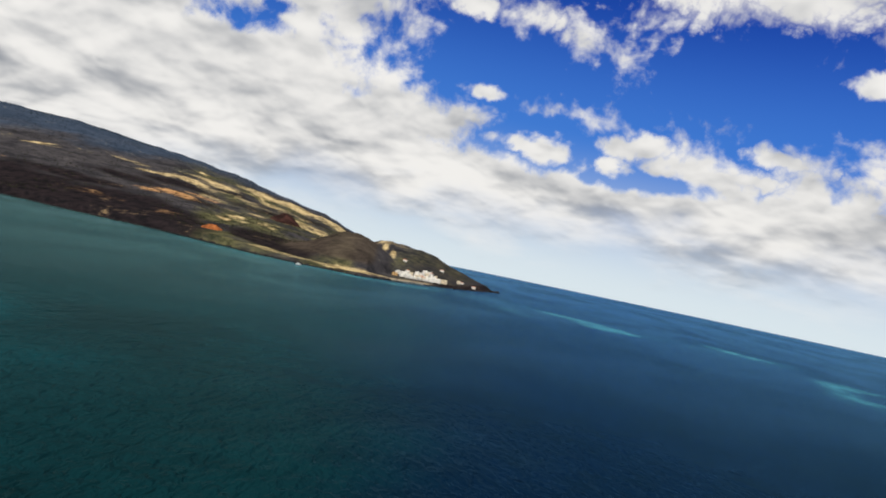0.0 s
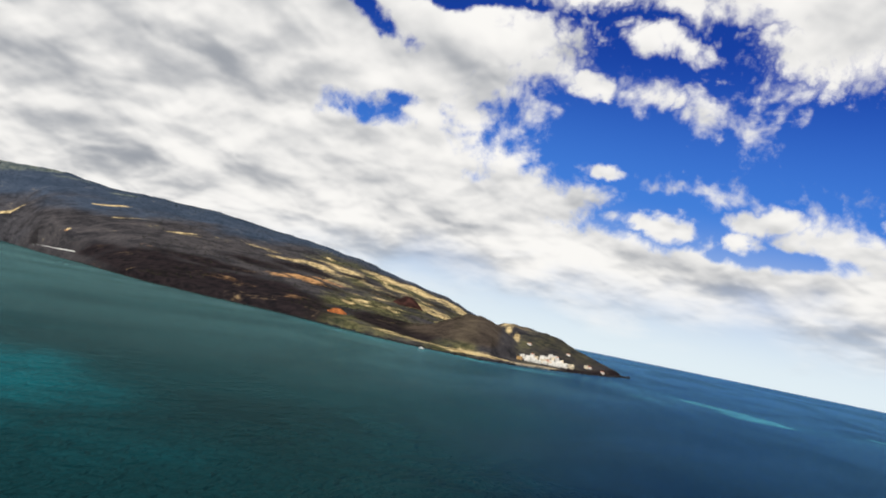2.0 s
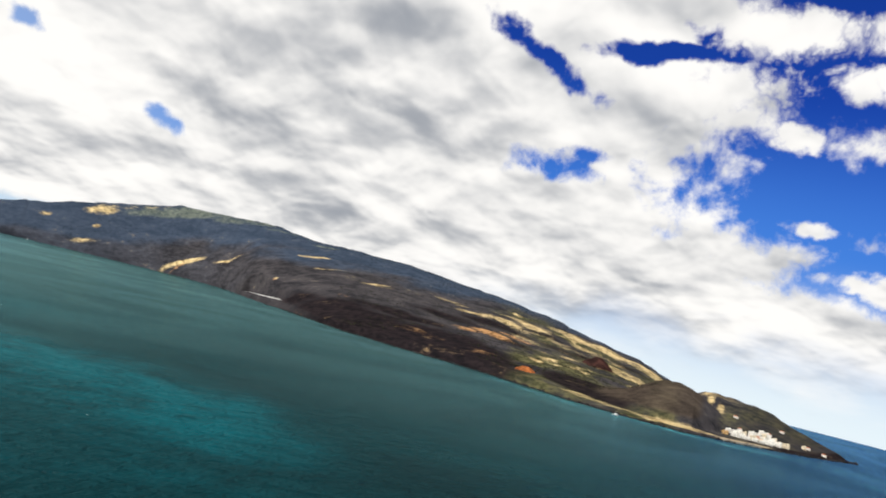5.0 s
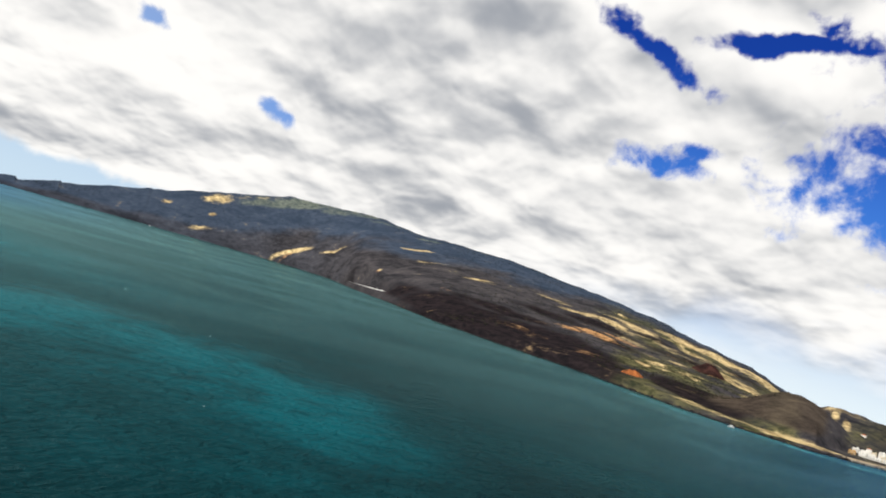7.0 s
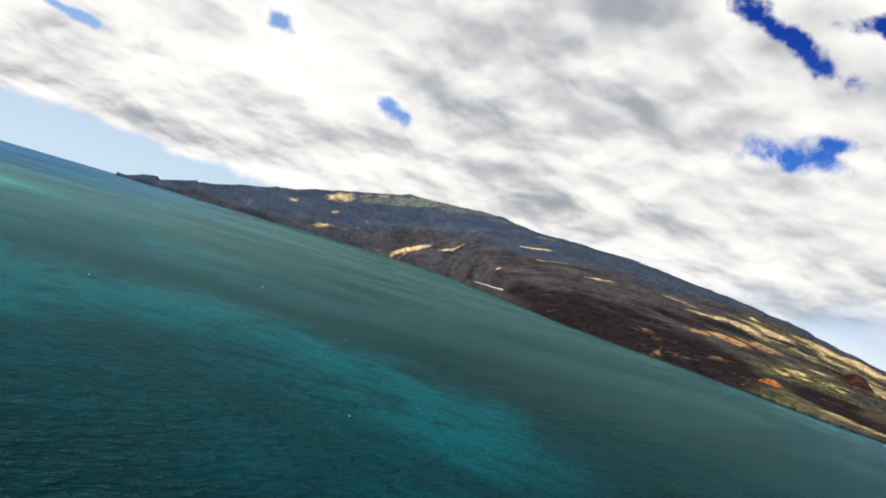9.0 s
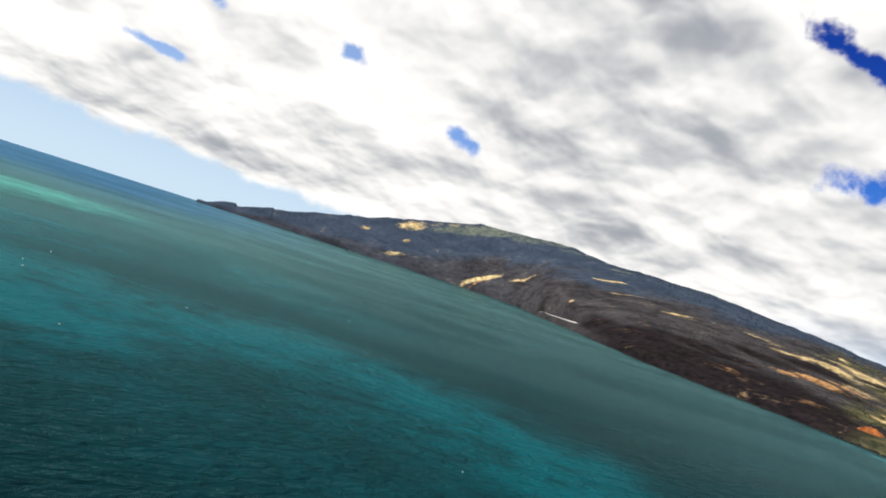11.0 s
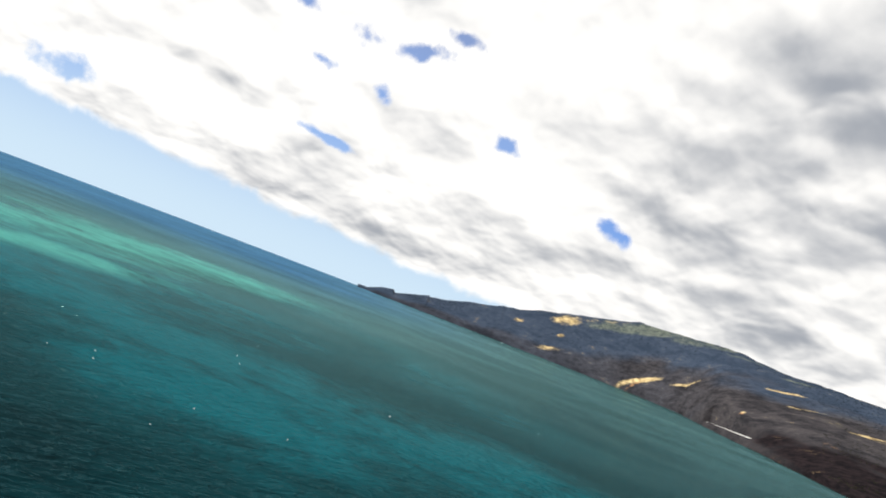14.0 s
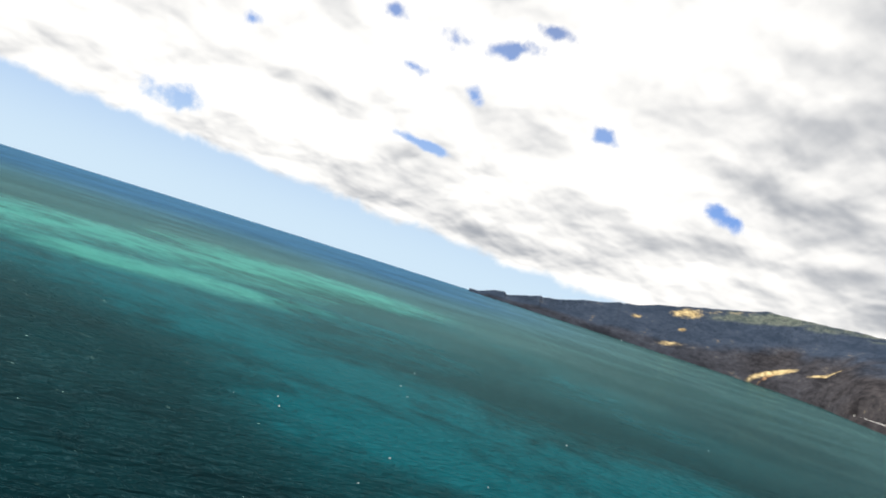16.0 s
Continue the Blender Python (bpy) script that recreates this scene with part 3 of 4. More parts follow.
def build_island():
    cols, rows = 960, 330
    az = np.linspace(-4.6, 64.2, cols)[None, :]
    rc, (rr, zr) = shore_at(az), crest_at(az)
    far = np.maximum(rr + 130, 2560)
    u = np.linspace(0, 1, rows)[:, None] ** 1.15
    r = rc - 45 + (far - rc + 45) * u
    x, y = -np.sin(np.radians(az)) * r, np.cos(np.radians(az)) * r
    z = height(x, y)
    shore = r - rc
    az = az + 0 * r
    way = np.clip(shore / np.maximum(rr - rc, 50), 0, 1.2)
    n = fractal(x / 300, y / 300, 4, 21)
    band = 0.6 * fractal(az * 0.6, way * 11, 3, 71) + 0.75 * fractal(x / 190, y / 190, 4, 73)
    fine = fractal(x / 75, y / 75, 4, 77)
    broken = 1 + 1.1 * band + 1.1 * fine
    waz, way_w = az + 1.6 * fractal(x / 120, y / 120, 3, 81), way + 0.05 * fractal(x / 170, y / 170, 4, 83)
    # pine on the upper slopes, plus painted distance haze towards the far end
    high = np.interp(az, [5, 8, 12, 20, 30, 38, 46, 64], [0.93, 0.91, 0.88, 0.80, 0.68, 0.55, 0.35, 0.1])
    pine_haze = step(way + 0.35 * n + 0.15 * band, high - 0.16, high + 0.2) * step(az, 4.5, 6.5) + 0.5 * step(az + 14 * n, 30, 52)
    fields = step(az, 23.5, 17) * step(az, 5.6, 8.5) * step(way, 0.98, 0.8)
    green = fields * (0.62 + 1.9 * band + 0.8 * fine) + 0.55 * step(az, 5.0, 3.5) * (0.7 + 1.5 * band) + 0.3 * step(az, 22, 28) * step(az, 38, 32) * (0.3 + 2.2 * band) * step(way, 0.2, 0.35)
    # lava cover and painted cloud shadow share one value
    lava_shade = strips(waz, way_w, LAVA_SHADE_STRIPS) * (1 + 0.9 * band + 0.6 * fine) + step(az, 4.0, 2.0) * 0.35 + 0.5 * step(az, 1.0, -0.6) * step(shore, 110, 40)
    coast = step(az, 16, 13) * step(shore, 12, 30) * step(shore, 130, 70) * step(az, 3.0, 4.4)
    streaks = step(band + 0.7 * fine, 0.12, 0.30) * fields * step(way, 0.15, 0.3) * 0.75
    dry = np.maximum.reduce([patches(x, y, DRY) * broken, strips(waz, way_w, DRY_STRIPS) * broken, coast * (0.22 + 2.0 * n + 2.2 * fine), streaks])
    heath = patches(x, y, HEATH) * (0.8 + 1.2 * fine + 0.8 * band)
    rust = np.maximum(patches(x, y, RUST), strips(waz, way_w, RUST_STRIPS)) * broken
    beach = step(shore, 30, 14) * step(az, 0.1, 1.6) * step(az, 4.7, 3.9)
    hill = town_hill(x, y)
    crown = step(az, 5.8, 5.0) * step(az, 2.2, 3.6) * step(hill, 50, 68) * step(r, 2290, 2200)
    dry = np.maximum(dry, crown * (0.35 + 1.6 * n + 1.5 * fine))
    ash = step(hill, 10, 34) * step(z - hill, 16, 6) * step(az, 4.7, 5.9) * (0.9 + 0.6 * n)
    dry = dry * (1 - 0.9 * ash) * (1 - step(way + 0.05 * n, 0.90, 0.96) * step(az, 26, 22))
    ob = grid_mesh("ground", x, y, z, LAND, dict(ash=ash, dry=dry, rust=rust, green=green, pine_haze=pine_haze, heath=heath, beach=beach, lava_shade=lava_shade))
    tagged(ob, "dark volcanic island slopes with dry fields and lava cliffs", "ground", kind="structure")


# ======================================================================
# the sea
# ======================================================================
def ribbon(x, y, pts, half):
    """1 along a bent line in the plan, falling to 0 at its half width."""
    best = np.full_like(x, 9.0)
    for (ax, ay), (bx, by) in zip(pts, pts[1:]):
        dx, dy = bx - ax, by - ay
        t = np.clip(((x - ax) * dx + (y - ay) * dy) / (dx * dx + dy * dy), 0, 1)
        best = np.minimum(best, np.hypot(x - ax - t * dx, y - ay - t * dy) / half)
    return np.clip((1.9 - best) / 1.7, 0, 1)


def build_sea():
    cx, cy = -120.0, 50.0
    r = np.concatenate([[0.0], np.geomspace(30, 4855, 300)])[:, None]
    a = np.linspace(0, 2 * math.pi, 720, endpoint=False)[None, :]
    x, y = cx + np.cos(a) * r, cy + np.sin(a) * r
    wx = x + 160 * fractal(x / 220, y / 220, 4, 31)
    wy = y + 160 * fractal(x / 220, y / 220, 4, 37)
    plume = np.maximum.reduce([
        ribbon(wx, wy, [(-900, 60), (-775, 150), (-690, 215), (-560, 240)], 90),
        ribbon(wx, wy, [(-640, 300), (-560, 370), (-440, 425), (-350, 410)], 85) * 0.9,
        ribbon(wx, wy, [(-420, 250), (-300, 300), (-200, 330)], 80) * 0.4,
        ribbon(wx, wy, [(-1100, 60), (-1000, 160), (-980, 300)], 160) * 0.8,
        ribbon(wx, wy, [(-1500, 560), (-1150, 620), (-800, 560)], 150) * 0.45,
    ])
    mint = np.maximum.reduce([
        ribbon(wx, wy, [(-1150, -160), (-1200, 20), (-1290, 170), (-1420, 300), (-1450, 450)], 150),
        ribbon(wx, wy, [(-1010, 60), (-1020, 150), (-1000, 220)], 70) * 0.85,
    ])
    shore = np.maximum.reduce([
        ribbon(wx, wy, [(-560, 1590), (-400, 1530), (-290, 1470), (-140, 1480), (-30, 1620)], 55) * 0.5,
        ribbon(wx, wy, [(250, 1600), (350, 1440)], 50) * 0.7,
        ribbon(wx, wy, [(540, 1560), (600, 1450)], 45) * 0.6,
        ribbon(wx, wy, [(660, 1200), (570, 970)], 60) * 0.6,
        ribbon(wx, wy, [(100, 1480), (200, 1380)], 50) * 0.4,
        ribbon(wx, wy, [(60, 1640), (330, 1560), (640, 1420)], 150) * 0.34,
    ])
    dist = np.hypot(x, y)
    bearing = np.degrees(np.arctan2(-x, y))
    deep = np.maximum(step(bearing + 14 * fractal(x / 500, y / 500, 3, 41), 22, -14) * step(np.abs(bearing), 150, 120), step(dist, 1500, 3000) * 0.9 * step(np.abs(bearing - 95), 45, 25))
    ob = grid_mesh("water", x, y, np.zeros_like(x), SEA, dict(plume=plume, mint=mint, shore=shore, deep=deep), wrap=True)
    tagged(ob, "open sea with small waves and turquoise discoloured streaks", "sea", kind="structure")


build_island()
build_sea()


# ======================================================================
# cinder cones
# ======================================================================
def cinder_cone(az, r, radius, tall, mat, label, crater=0.22, seed=1):
    cx, cy = spot(az, r)
    u = np.linspace(0, 1, 34)[:, None]
    a = np.linspace(0, 2 * math.pi, 72, endpoint=False)[None, :]
    wob = 1 + 0.28 * fractal(np.cos(a) * 1.7 + seed, np.sin(a) * 1.7, 3, seed)
    x, y = cx + np.cos(a) * u * radius * wob, cy + np.sin(a) * u * radius * wob
    prof = np.clip((1 - u) / (1 - crater), 0, 1) ** 1.15
    prof = np.where(u < crater, 1 - 0.16 * (1 - u / crater), prof)
    z = height(x, y) * 0.35 + 0.65 * height(np.full_like(x, cx), np.full_like(x, cy)) * (1 - u ** 2) + 0.65 * height(x, y) * u ** 2 + tall * prof
    z = z + tall * 0.14 * fractal(x / 14, y / 14, 4, seed + 3) * (1 - u * 0.6) - 2.5 * step(u + 0 * x, 0.8, 1.0)
    ob = grid_mesh("cinder_cone", x, y, z, mat, wrap=True)
    return tagged(ob, label, "volcanic cone", group="cinder cones")


CINDER_RED = cinder_material("red_cinder", (0.08, 0.028, 0.014), (0.50, 0.17, 0.055))
CINDER_DARK = cinder_material("dark_red_cinder", (0.016, 0.010, 0.010), (0.070, 0.032, 0.027))
cinder_cone(17.5, 1900, 27, 9.5, CINDER_RED, "small bright red cinder mound on the green slope", 0.3, 5)
cinder_cone(12.5, 2520, 56, 27, CINDER_DARK, "steep dark red cinder cone above the lava flow", 0.2, 9)


# ======================================================================
# the town
# ======================================================================
def box(bm, x0, x1, y0, y1, z0, z1, edge=0.0):
    made = bmesh.ops.create_cube(bm, size=1.0, matrix=Matrix.Translation(((x0 + x1) / 2, (y0 + y1) / 2, (z0 + z1) / 2)) @ Matrix.Diagonal((x1 - x0, y1 - y0, z1 - z0, 1)))
    if edge:
        edges = {e for v in made["verts"] for e in v.link_edges}
        bmesh.ops.bevel(bm, geom=list(edges), offset=edge, segments=1, affect="EDGES")


WALLS = {
    "white": plain("white_limewash", (0.86, 0.84, 0.79), 0.85, 0.06),
    "cream": plain("cream_plaster", (0.72, 0.62, 0.45), 0.85, 0.08),
    "ochre": plain("ochre_plaster", (0.58, 0.36, 0.14), 0.85, 0.1),
    "rose": plain("rose_plaster", (0.62, 0.36, 0.27), 0.85, 0.1),
}
ROOF_GREY = plain("roof_screed", (0.42, 0.38, 0.34), 0.9, 0.15)
ROOF_TILE = plain("clay_tile", (0.42, 0.15, 0.07), 0.85, 0.2)
GLASS = plain("window_glass", (0.03, 0.04, 0.05), 0.12, 0.1, spec=0.6)
WOOD = plain("painted_door", (0.16, 0.08, 0.04), 0.6, 0.2)
CONCRETE = plain("quay_concrete", (0.46, 0.42, 0.36), 0.9, 0.18)
FRAME_WHITE = plain("white_frame", (0.78, 0.78, 0.76), 0.5, 0.05)


def house(wide, deep, storeys, colour, tiled, balcony, label):
    """A plastered house with a flat or tiled roof; its front looks along -Y, its floor is at z = 0."""
    root = new("house")
    tall = storeys * 2.9 + 0.3
    bm = bmesh.new()
    box(bm, -wide / 2, wide / 2, -deep / 2, deep / 2, -5.0, tall, 0.12)
    part("wall", bm, WALLS[colour], root)
    bm = bmesh.new()
    if tiled:
        rise = 1.7
        v = [bm.verts.new(c) for c in ((-wide / 2 - 0.4, -deep / 2 - 0.4, tall), (wide / 2 + 0.4, -deep / 2 - 0.4, tall), (wide / 2 + 0.4, deep / 2 + 0.4, tall), (-wide / 2 - 0.4, deep / 2 + 0.4, tall),
                                       (-wide / 2 + deep * 0.35, 0, tall + rise), (wide / 2 - deep * 0.35, 0, tall + rise))]
        for f in ((0, 1, 5, 4), (1, 2, 5), (2, 3, 4, 5), (3, 0, 4), (3, 2, 1, 0)):
            bm.faces.new([v[i] for i in f])
        part("roof", bm, ROOF_TILE, root, "hipped red clay tile roof")
    else:
        box(bm, -wide / 2 + 0.3, wide / 2 - 0.3, -deep / 2 + 0.3, deep / 2 - 0.3, tall - 0.1, tall + 0.12)
        part("roof", bm, ROOF_GREY, root, "flat grey roof")
        bm = bmesh.new()
        for x0, x1, y0, y1 in ((-wide / 2, wide / 2, -deep / 2, -deep / 2 + 0.25), (-wide / 2, wide / 2, deep / 2 - 0.25, deep / 2), (-wide / 2, -wide / 2 + 0.25, -deep / 2 + 0.25, deep / 2 - 0.25), (wide / 2 - 0.25, wide / 2, -deep / 2 + 0.25, deep / 2 - 0.25)):
            box(bm, x0, x1, y0, y1, tall + 0.004, tall + 0.8)
        part("parapet", bm, WALLS[colour], root)
        if storeys > 1:
            bm = bmesh.new()
            box(bm, wide * 0.1, wide * 0.38, -1.2, 1.6, tall + 0.12, tall + 2.4, 0.06)
            part("stair_tower", bm, WALLS[colour], root)
    bays = max(2, int(wide / 3.4))
    for floor in range(storeys):
        for k in range(bays):
            cx = -wide / 2 + (k + 0.5) * wide / bays
            z0 = floor * 2.9
            bm = bmesh.new()
            if floor == 0 and k == bays // 2:
                box(bm, cx - 0.55, cx + 0.55, -deep / 2 - 0.05, -deep / 2 + 0.05, 0.02, 2.15, 0.02)
                part("door", bm, WOOD, root, "brown wooden door")
                continue
            box(bm, cx - 0.7, cx + 0.7, -deep / 2 - 0.03, -deep / 2 + 0.05, z0 + 0.95, z0 + 2.2)
            w = part("window", bm, GLASS, root)
            bm = bmesh.new()
            for x0, x1, za, zb in ((cx - 0.82, cx + 0.82, z0 + 2.2, z0 + 2.32), (cx - 0.82, cx + 0.82, z0 + 0.8, z0 + 0.95), (cx - 0.82, cx - 0.7, z0 + 0.95, z0 + 2.2), (cx + 0.7, cx + 0.82, z0 + 0.95, z0 + 2.2)):
                box(bm, x0, x1, -deep / 2 - 0.07, -deep / 2 + 0.04, za, zb)
            part("frame", bm, FRAME_WHITE, w)
        for side in (-1, 1):
            bm = bmesh.new()
            x0 = side * wide / 2
            box(bm, x0 - 0.04, x0 + 0.04, -0.6, 0.6, floor * 2.9 + 0.95, floor * 2.9 + 2.15)
            part("window", bm, GLASS, root)
    if balcony and storeys > 1:
        bm = bmesh.new()
        box(bm, -wide * 0.35, wide * 0.35, -deep / 2 - 1.3, -deep / 2 - 0.003, 2.72, 2.9, 0.03)
        box(bm, -wide * 0.35, wide * 0.35, -deep / 2 - 1.3, -deep / 2 - 1.18, 2.904, 3.8)
        part("balcony", bm, WALLS[colour], root)
    return tagged(root, label, "house", group="houses of the town")


def ground_at(x, y):
    return float(height(np.array([x]), np.array([y]))[0])


KINDS = [
    house(11, 9, 2, "white", False, True, "white plastered two-storey house with a flat roof"),
    house(13, 9, 3, "white", False, True, "tall white three-storey house with balcony and flat roof"),
    house(9, 8, 2, "cream", False, False, "cream plastered two-storey house with a flat roof"),
    house(10, 8, 1, "white", True, False, "low white cottage with a red tiled roof"),
    house(14, 9, 3, "cream", False, True, "cream three-storey apartment house with balcony"),
    house(10, 9, 2, "rose", False, False, "rose plastered two-storey house with a flat roof"),
    house(12, 9, 2, "ochre", False, True, "ochre plastered two-storey house beside the shore"),
    house(9, 8, 3, "white", True, False, "narrow white three-storey house with red tiled roof"),
]
WIDTHS = [11, 13, 9, 10, 14, 10, 12, 9]
used = set()


def place_house(kind, az, r, turn):
    x, y = spot(az, r)
    z = max(ground_at(x, y), 1.6)
    m = pose(x, y, z, 0, 0, az + turn)
    if kind in used:
        copy_thing(KINDS[kind], m)
    else:
        KINDS[kind].matrix_world = m
        used.add(kind)


dice = random.Random(4)
order = [6, 0, 1, 4, 7, 5, 2, 1, 0, 3, 1, 2, 0, 4, 1, 0, 7, 2, 0, 1]
count = 0
for row, (r0, a0, a1) in enumerate(((1800, 3.85, 0.6), (1827, 3.65, 0.1), (1853, 2.9, -0.2), (1877, 2.2, 0.6), (1900, 1.6, 0.9))):
    az = a0
    while az > a1:
        kind = order[(count * 7 + row * 3) % len(order)]
        if row > 2 and kind in (1, 4):
            kind = 0
        half = math.degrees(WIDTHS[kind] / 2 / r0)
        drop = 22 * max(0.0, 2.2 - az)
        place_house(kind, az - half, r0 + drop + dice.uniform(-5, 5), dice.uniform(-12, 12))
        az -= 2 * half + math.degrees(dice.choice((0.6, 1.5, 3.0, 6.0)) / r0)
        count += 1
for kind, az, r in ((2, -1.2, 1968), (3, -1.45, 1985), (3, -2.4, 1992), (3, 3.1, 1975), (3, 0.2, 2020)):
    place_house(kind, az, r, dice.uniform(-15, 15))


def build_quay():
    """The harbour wall along the town's shore, with a parapet and bollards."""
    root = new("quay")
    az = np.linspace(4.0, 1.4, 40)
    for name, d0, d1, z0, z1 in (("wall", -9, -1, -6.0, 2.2), ("parapet", -9, -8.0, 2.204, 3.2)):
        bm = bmesh.new()
        ring = []
        for a in az:
            rc = float(shore_at(a))
            pts = [(*spot(a, rc + d), z) for d, z in ((d0, z0), (d0, z1), (d1, z1), (d1, z0))]
            ring.append([bm.verts.new(p) for p in pts])
        for p, q in zip(ring, ring[1:]):
            for i in range(4):
                bm.faces.new((p[i], p[(i + 1) % 4], q[(i + 1) % 4], q[i]))
        bm.faces.new(ring[0]), bm.faces.new(ring[-1][::-1])
        bmesh.ops.recalc_face_normals(bm, faces=bm.faces)
        part(name, bm, CONCRETE, root)
    tagged(root, "pale concrete harbour wall along the shore", "quay")


build_quay()


# ======================================================================
# greenhouses on the terrace above the cliff
# ======================================================================
PLASTIC = plain("greenhouse_sheet", (0.66, 0.66, 0.64), 0.45, 0.06, 0.2)
STEEL = plain("galvanised_steel", (0.45, 0.46, 0.47), 0.45, 0.1, 2.0, 0.7)


def greenhouse(length, wide):
    root = new("greenhouse")
    bm = bmesh.new()
    arcs = []
    for x in (-length / 2, length / 2):
        pts = [(x, -wide / 2, -2.0), (x, -wide / 2, 1.5)] + [(x, -wide / 2 * math.cos(t), 1.5 + 2.0 * math.sin(t)) for t in np.linspace(0.2, math.pi - 0.2, 9)] + [(x, wide / 2, 1.5), (x, wide / 2, -2.0)]
        arcs.append([bm.verts.new(p) for p in pts])
    for i in range(len(arcs[0]) - 1):
        bm.faces.new((arcs[0][i], arcs[0][i + 1], arcs[1][i + 1], arcs[1][i]))
    bm.faces.new(arcs[0][::-1]), bm.faces.new(arcs[1])
    part("cover", bm, PLASTIC, root, "white plastic sheet cover")
    for k in range(8):
        x = -length / 2 + (k + 0.5) * length / 8
        bm = bmesh.new()
        box(bm, x - 0.1, x + 0.1, -wide / 2 - 0.12, -wide / 2 - 0.004, -2.0, 1.6)
        part("post", bm, STEEL, root)
    return tagged(root, "long white plastic greenhouse on a terrace above the cliff", "greenhouse", group="greenhouses")


first = greenhouse(62, 6)
for k in range(9):
    f0, f1 = k / 9, (k + 1) / 9
    xa, ya, xb, yb = (GH_A[i] + (GH_B[i] - GH_A[i]) * f for f in (f0, f1) for i in (0, 1))
    m = pose((xa + xb) / 2, (ya + yb) / 2, ground_at((xa + xb) / 2, (ya + yb) / 2), 0, 0, math.degrees(math.atan2(yb - ya, xb - xa)) + 180)
    if k == 0:
        first.matrix_world = m
    else:
        copy_thing(first, m)


# ======================================================================
# boats
# ======================================================================
HULL = plain("white_gelcoat", (0.82, 0.82, 0.82), 0.3, 0.05, 0.8)


def boat(length):
    root = new("boat")
    bm = bmesh.new()
    rings = []
    for t in np.linspace(0, 1, 9):
        w = length * 0.16 * (1 - max(0.0, t - 0.45) ** 2 / 0.3025) ** 0.8 + 0.05
        x = (t - 0.5) * length
        sheer = 1.3 + 0.9 * t * t
        rings.append([bm.verts.new(p) for p in ((x, -w, sheer), (x, -w * 0.75, 0.0), (x, 0, -0.5), (x, w * 0.75, 0.0), (x, w, sheer))])
    for p, q in zip(rings, rings[1:]):
        for i in range(4):
            bm.faces.new((p[i], p[i + 1], q[i + 1], q[i]))
        bm.faces.new((p[4], p[0], q[0], q[4]))
    bm.faces.new(rings[0]), bm.faces.new(rings[-1][::-1])
    bmesh.ops.recalc_face_normals(bm, faces=bm.faces)
    part("hull", bm, HULL, root)
    bm = bmesh.new()
    box(bm, -length * 0.2, length * 0.12, -length * 0.09, length * 0.09, 1.4, 3.6, 0.15)
    part("cabin", bm, HULL, root)
    bm = bmesh.new()
    box(bm, length * 0.121, length * 0.128, -length * 0.075, length * 0.075, 2.4, 3.2)
    part("window", bm, GLASS, root)
    bm = bmesh.new()
    bmesh.ops.create_cone(bm, cap_ends=True, segments=8, radius1=0.08, radius2=0.04, depth=4.0, matrix=Matrix.Translation((0, 0, 5.55)))
    part("mast", bm, STEEL, root)
    return tagged(root, "small white motor boat lying off the coast", "boat", group="boats")


launch = boat(12.0)
launch.matrix_world = pose(-3502, 2643, 0.47, 0, 0, 150)
copy_thing(launch, pose(*spot(10.9, 1520), 0.47, 0, 0, 20))


# ======================================================================
# foam, shrubs, pines
# ======================================================================
FOAM = plain("sea_foam", (0.80, 0.84, 0.84), 0.9, 0.05, 1.5)
SHRUB = plain("shrub_leaves", (0.028, 0.029, 0.018), 0.9, 0.5, 0.02, spec=0.0)
PINE = plain("pine_needles", (0.020, 0.030, 0.040), 0.9, 0.4, 0.02, spec=0.0)


def build_foam():
    """Crests of breaking wavelets: thin ragged lenses of foam."""
    rnd = random.Random(8)
    bm = bmesh.new()
    spots = [(-586, 155), (-568, 152), (-690, 262), (-480, 165), (-504, 234), (-660, 255), (-622, 355), (-760, 300), (-519, 192)]
    for _ in range(5):
        az, r = rnd.uniform(35, 105), 330 * (900 / 330) ** rnd.random()
        spots.append((spot(az, r)[0] - 60, spot(az, r)[1] + 40))
    for i, (x, y) in enumerate(spots):
        size = rnd.uniform(0.25, 0.45) if i < 9 else rnd.uniform(0.15, 0.3)
        turn = rnd.uniform(-0.4, 0.4) + 0.9
        for k in range(3):
            ox, oy = rnd.uniform(-1.2, 1.2) * size, rnd.uniform(-0.7, 0.7) * size
            ring = []
            for j in range(9):
                a = j / 9 * 2 * math.pi
                q = size * rnd.uniform(0.55, 1.1) * (1.0 if k == 0 else 0.5)
                u, v = math.cos(a) * q * 1.5, math.sin(a) * q * 0.5
                ring.append(bm.verts.new((x + ox + u * math.cos(turn) - v * math.sin(turn), y + oy + u * math.sin(turn) + v * math.cos(turn), 0.05)))
            top = bm.verts.new((x + ox, y + oy, 0.35 + 0.25 * size + 0.02 * k))
            for j in range(9):
                bm.faces.new((ring[j], ring[(j + 1) % 9], top))
    ob = part("sea_foam", bm, FOAM)
    tagged(ob, "scattered white crests of breaking wavelets", "foam", kind="stuff")


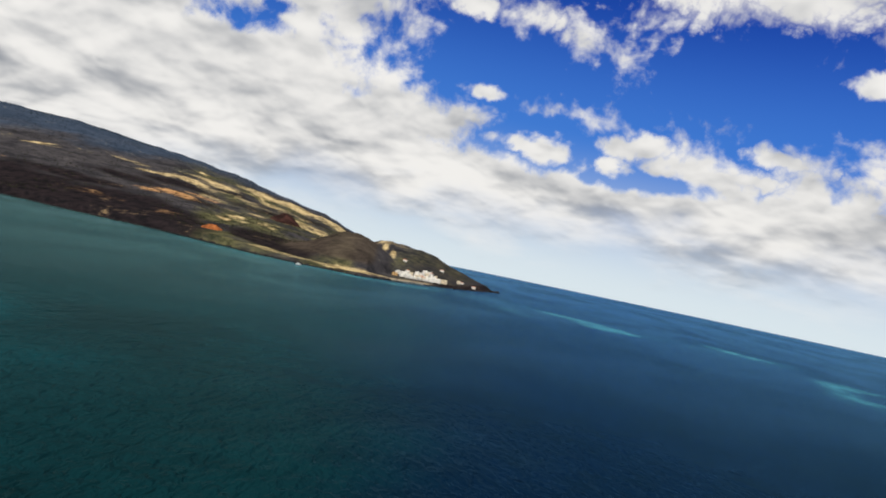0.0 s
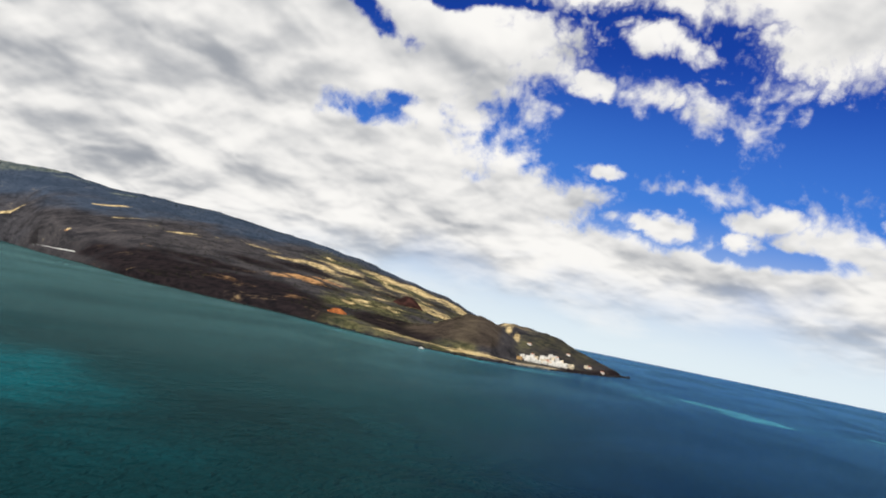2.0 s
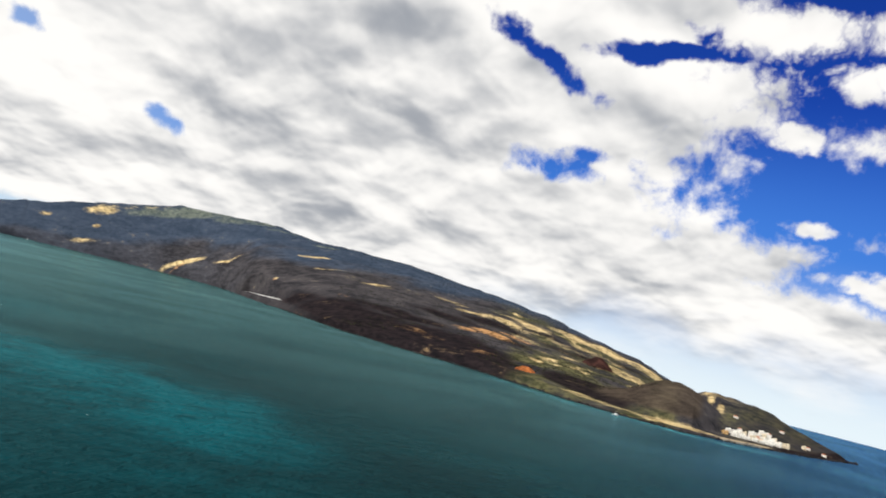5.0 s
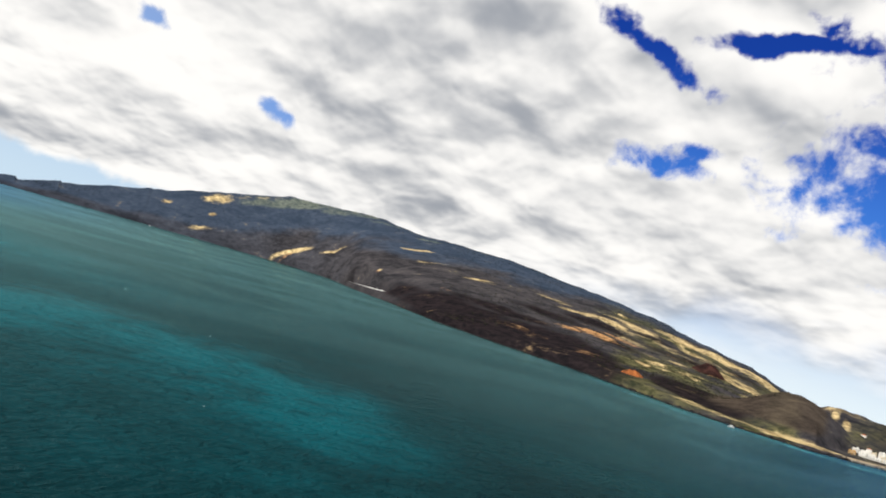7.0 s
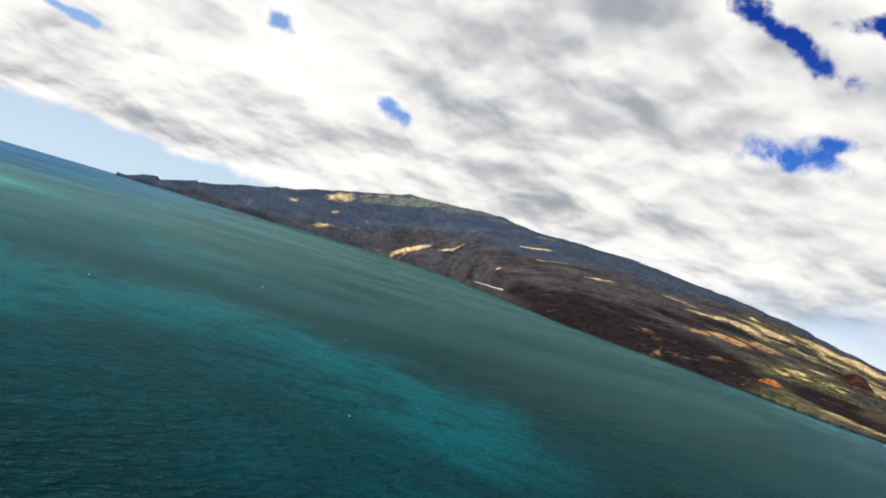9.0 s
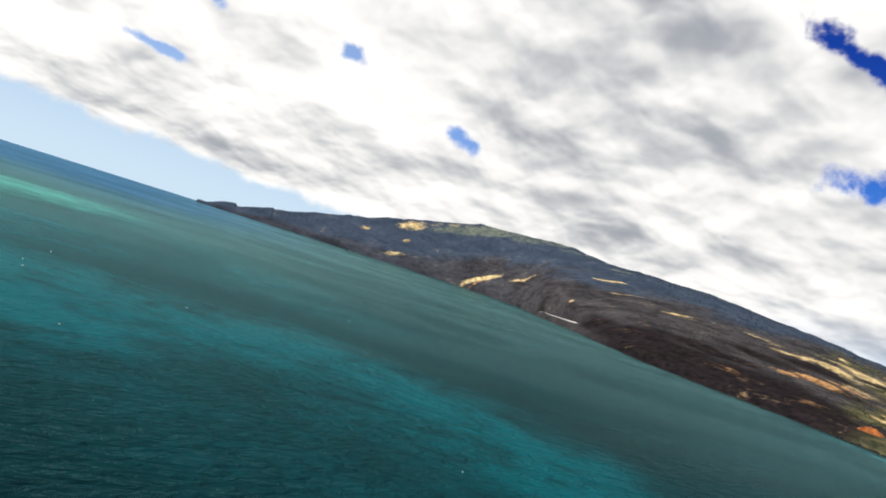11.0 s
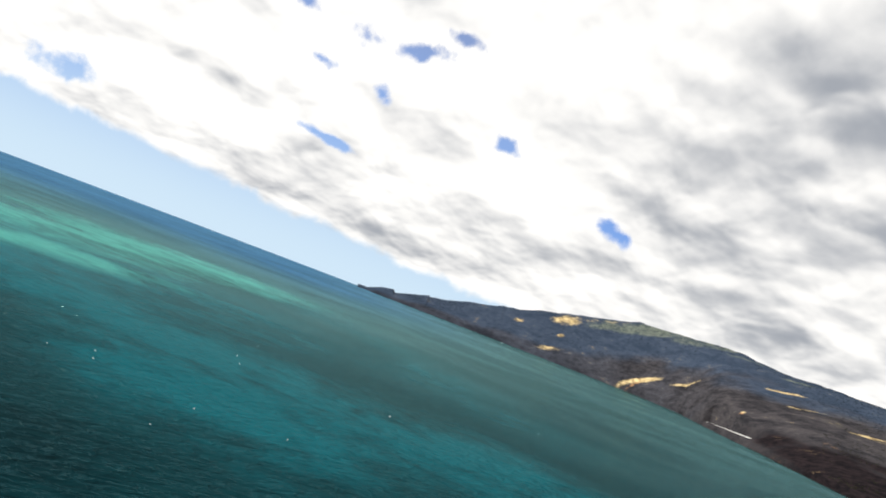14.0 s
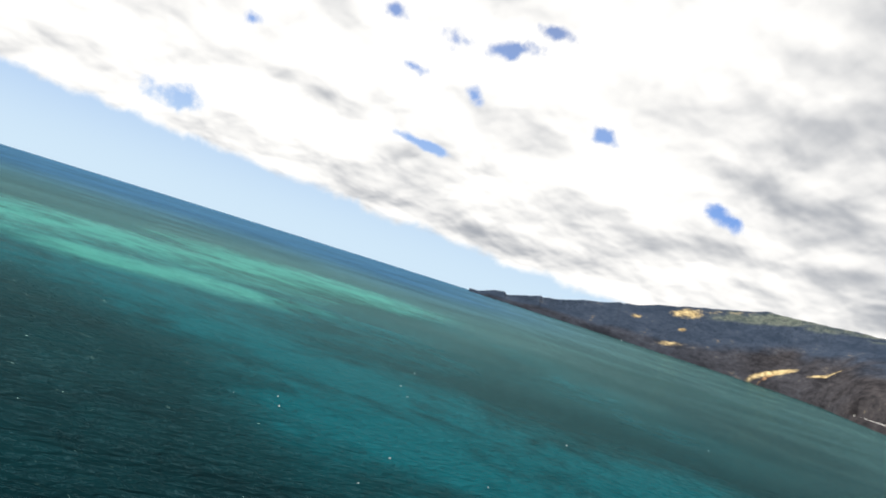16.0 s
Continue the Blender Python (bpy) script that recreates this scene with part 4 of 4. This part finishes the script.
def scatter(name, mat, label, places, seed, spike):
    """Many low clumps, each a bent lump of a dozen faces, in one mesh."""
    rnd = np.random.RandomState(seed)
    verts, faces = [], []
    for x, y, z, size in places:
        n = len(verts)
        a = rnd.uniform(0, 6.28)
        for level, (rad, h) in enumerate(((0.75, -0.15), (1.0, 0.35), (0.6, 0.8))):
            for j in range(5):
                q = size * rad * rnd.uniform(0.7, 1.25)
                t = a + j / 5 * 6.283 + level * 0.6
                verts.append((x + math.cos(t) * q, y + math.sin(t) * q, z + size * h * spike * rnd.uniform(0.85, 1.15)))
        verts.append((x, y, z + size * spike * rnd.uniform(0.95, 1.3)))
        for level in (0, 1):
            for j in range(5):
                b0, b1 = n + level * 5 + j, n + level * 5 + (j + 1) % 5
                faces.append((b0, b1, b1 + 5, b0 + 5))
        for j in range(5):
            faces.append((n + 10 + j, n + 10 + (j + 1) % 5, n + 15))
    me = bpy.data.meshes.new(name)
    me.from_pydata(verts, [], faces)
    me.update()
    me.materials.append(mat)
    tagged(new(name, me), label, "rocks" if "boulders" in name else "vegetation", kind="stuff")


def build_plants():
    rnd = np.random.RandomState(12)
    az = rnd.uniform(-4.5, 32, 9000)
    rc = shore_at(az)
    r = rc + 30 + (np.minimum(crest_at(az)[0], 3600) - rc - 60) * rnd.random_sample(9000) ** 1.5
    x, y = -np.sin(np.radians(az)) * r, np.cos(np.radians(az)) * r
    z = height(x, y)
    keep = (fractal(x / 160, y / 160, 3, 51) > -0.05) & (z > 4) & (az > 7.5)
    size = rnd.uniform(0.9, 2.4, 9000)
    scatter("shrub", SHRUB, "low dark shrubs dotted over the lava slopes", list(zip(x[keep], y[keep], z[keep], size[keep])), 5, 0.8)
    az = rnd.uniform(15, 62, 5200)
    rr, zr = crest_at(az)
    r = rr - 20 - rnd.random_sample(5200) ** 1.6 * np.interp(az, [15, 30, 40, 62], [500, 700, 420, 140])
    x, y = -np.sin(np.radians(az)) * r, np.cos(np.radians(az)) * r
    z = height(x, y)
    keep = (fractal(x / 200, y / 200, 3, 61) > -0.08) & (patches(x, y, DRY) < 0.2)
    scatter("pine_wood", PINE, "dark pine wood along the island's upper slopes", list(zip(x[keep], y[keep], z[keep], rnd.uniform(0.9, 1.9, 5200)[keep])), 6, 1.7)


ROCK = plain("black_lava_rock", (0.022, 0.019, 0.020), 0.9, 0.5, 0.15, spec=0.1)


def build_rocks():
    """Lava boulders and reefs at the foot of the cliffs."""
    rnd = np.random.RandomState(31)
    az = np.concatenate([rnd.uniform(-4.3, 36, 2400), rnd.uniform(-4.3, -2.6, 260)])
    n = len(az)
    x0, y0 = -np.sin(np.radians(az)), np.cos(np.radians(az))
    rc = shore_at(az)
    r = rc + 40 * fractal(x0 * rc / 90, y0 * rc / 90, 4, 11) + rnd.normal(-1.0, 5.0, n)
    size = rnd.uniform(0.9, 3.4, n) * np.where(rnd.random_sample(n) < 0.08, 1.8, 1.0)
    scatter("lava_boulders", ROCK, "black lava boulders along the foot of the cliffs", list(zip(x0 * r, y0 * r, np.full(n, -0.4), size)), 9, 0.75)


build_foam()
build_plants()
build_rocks()
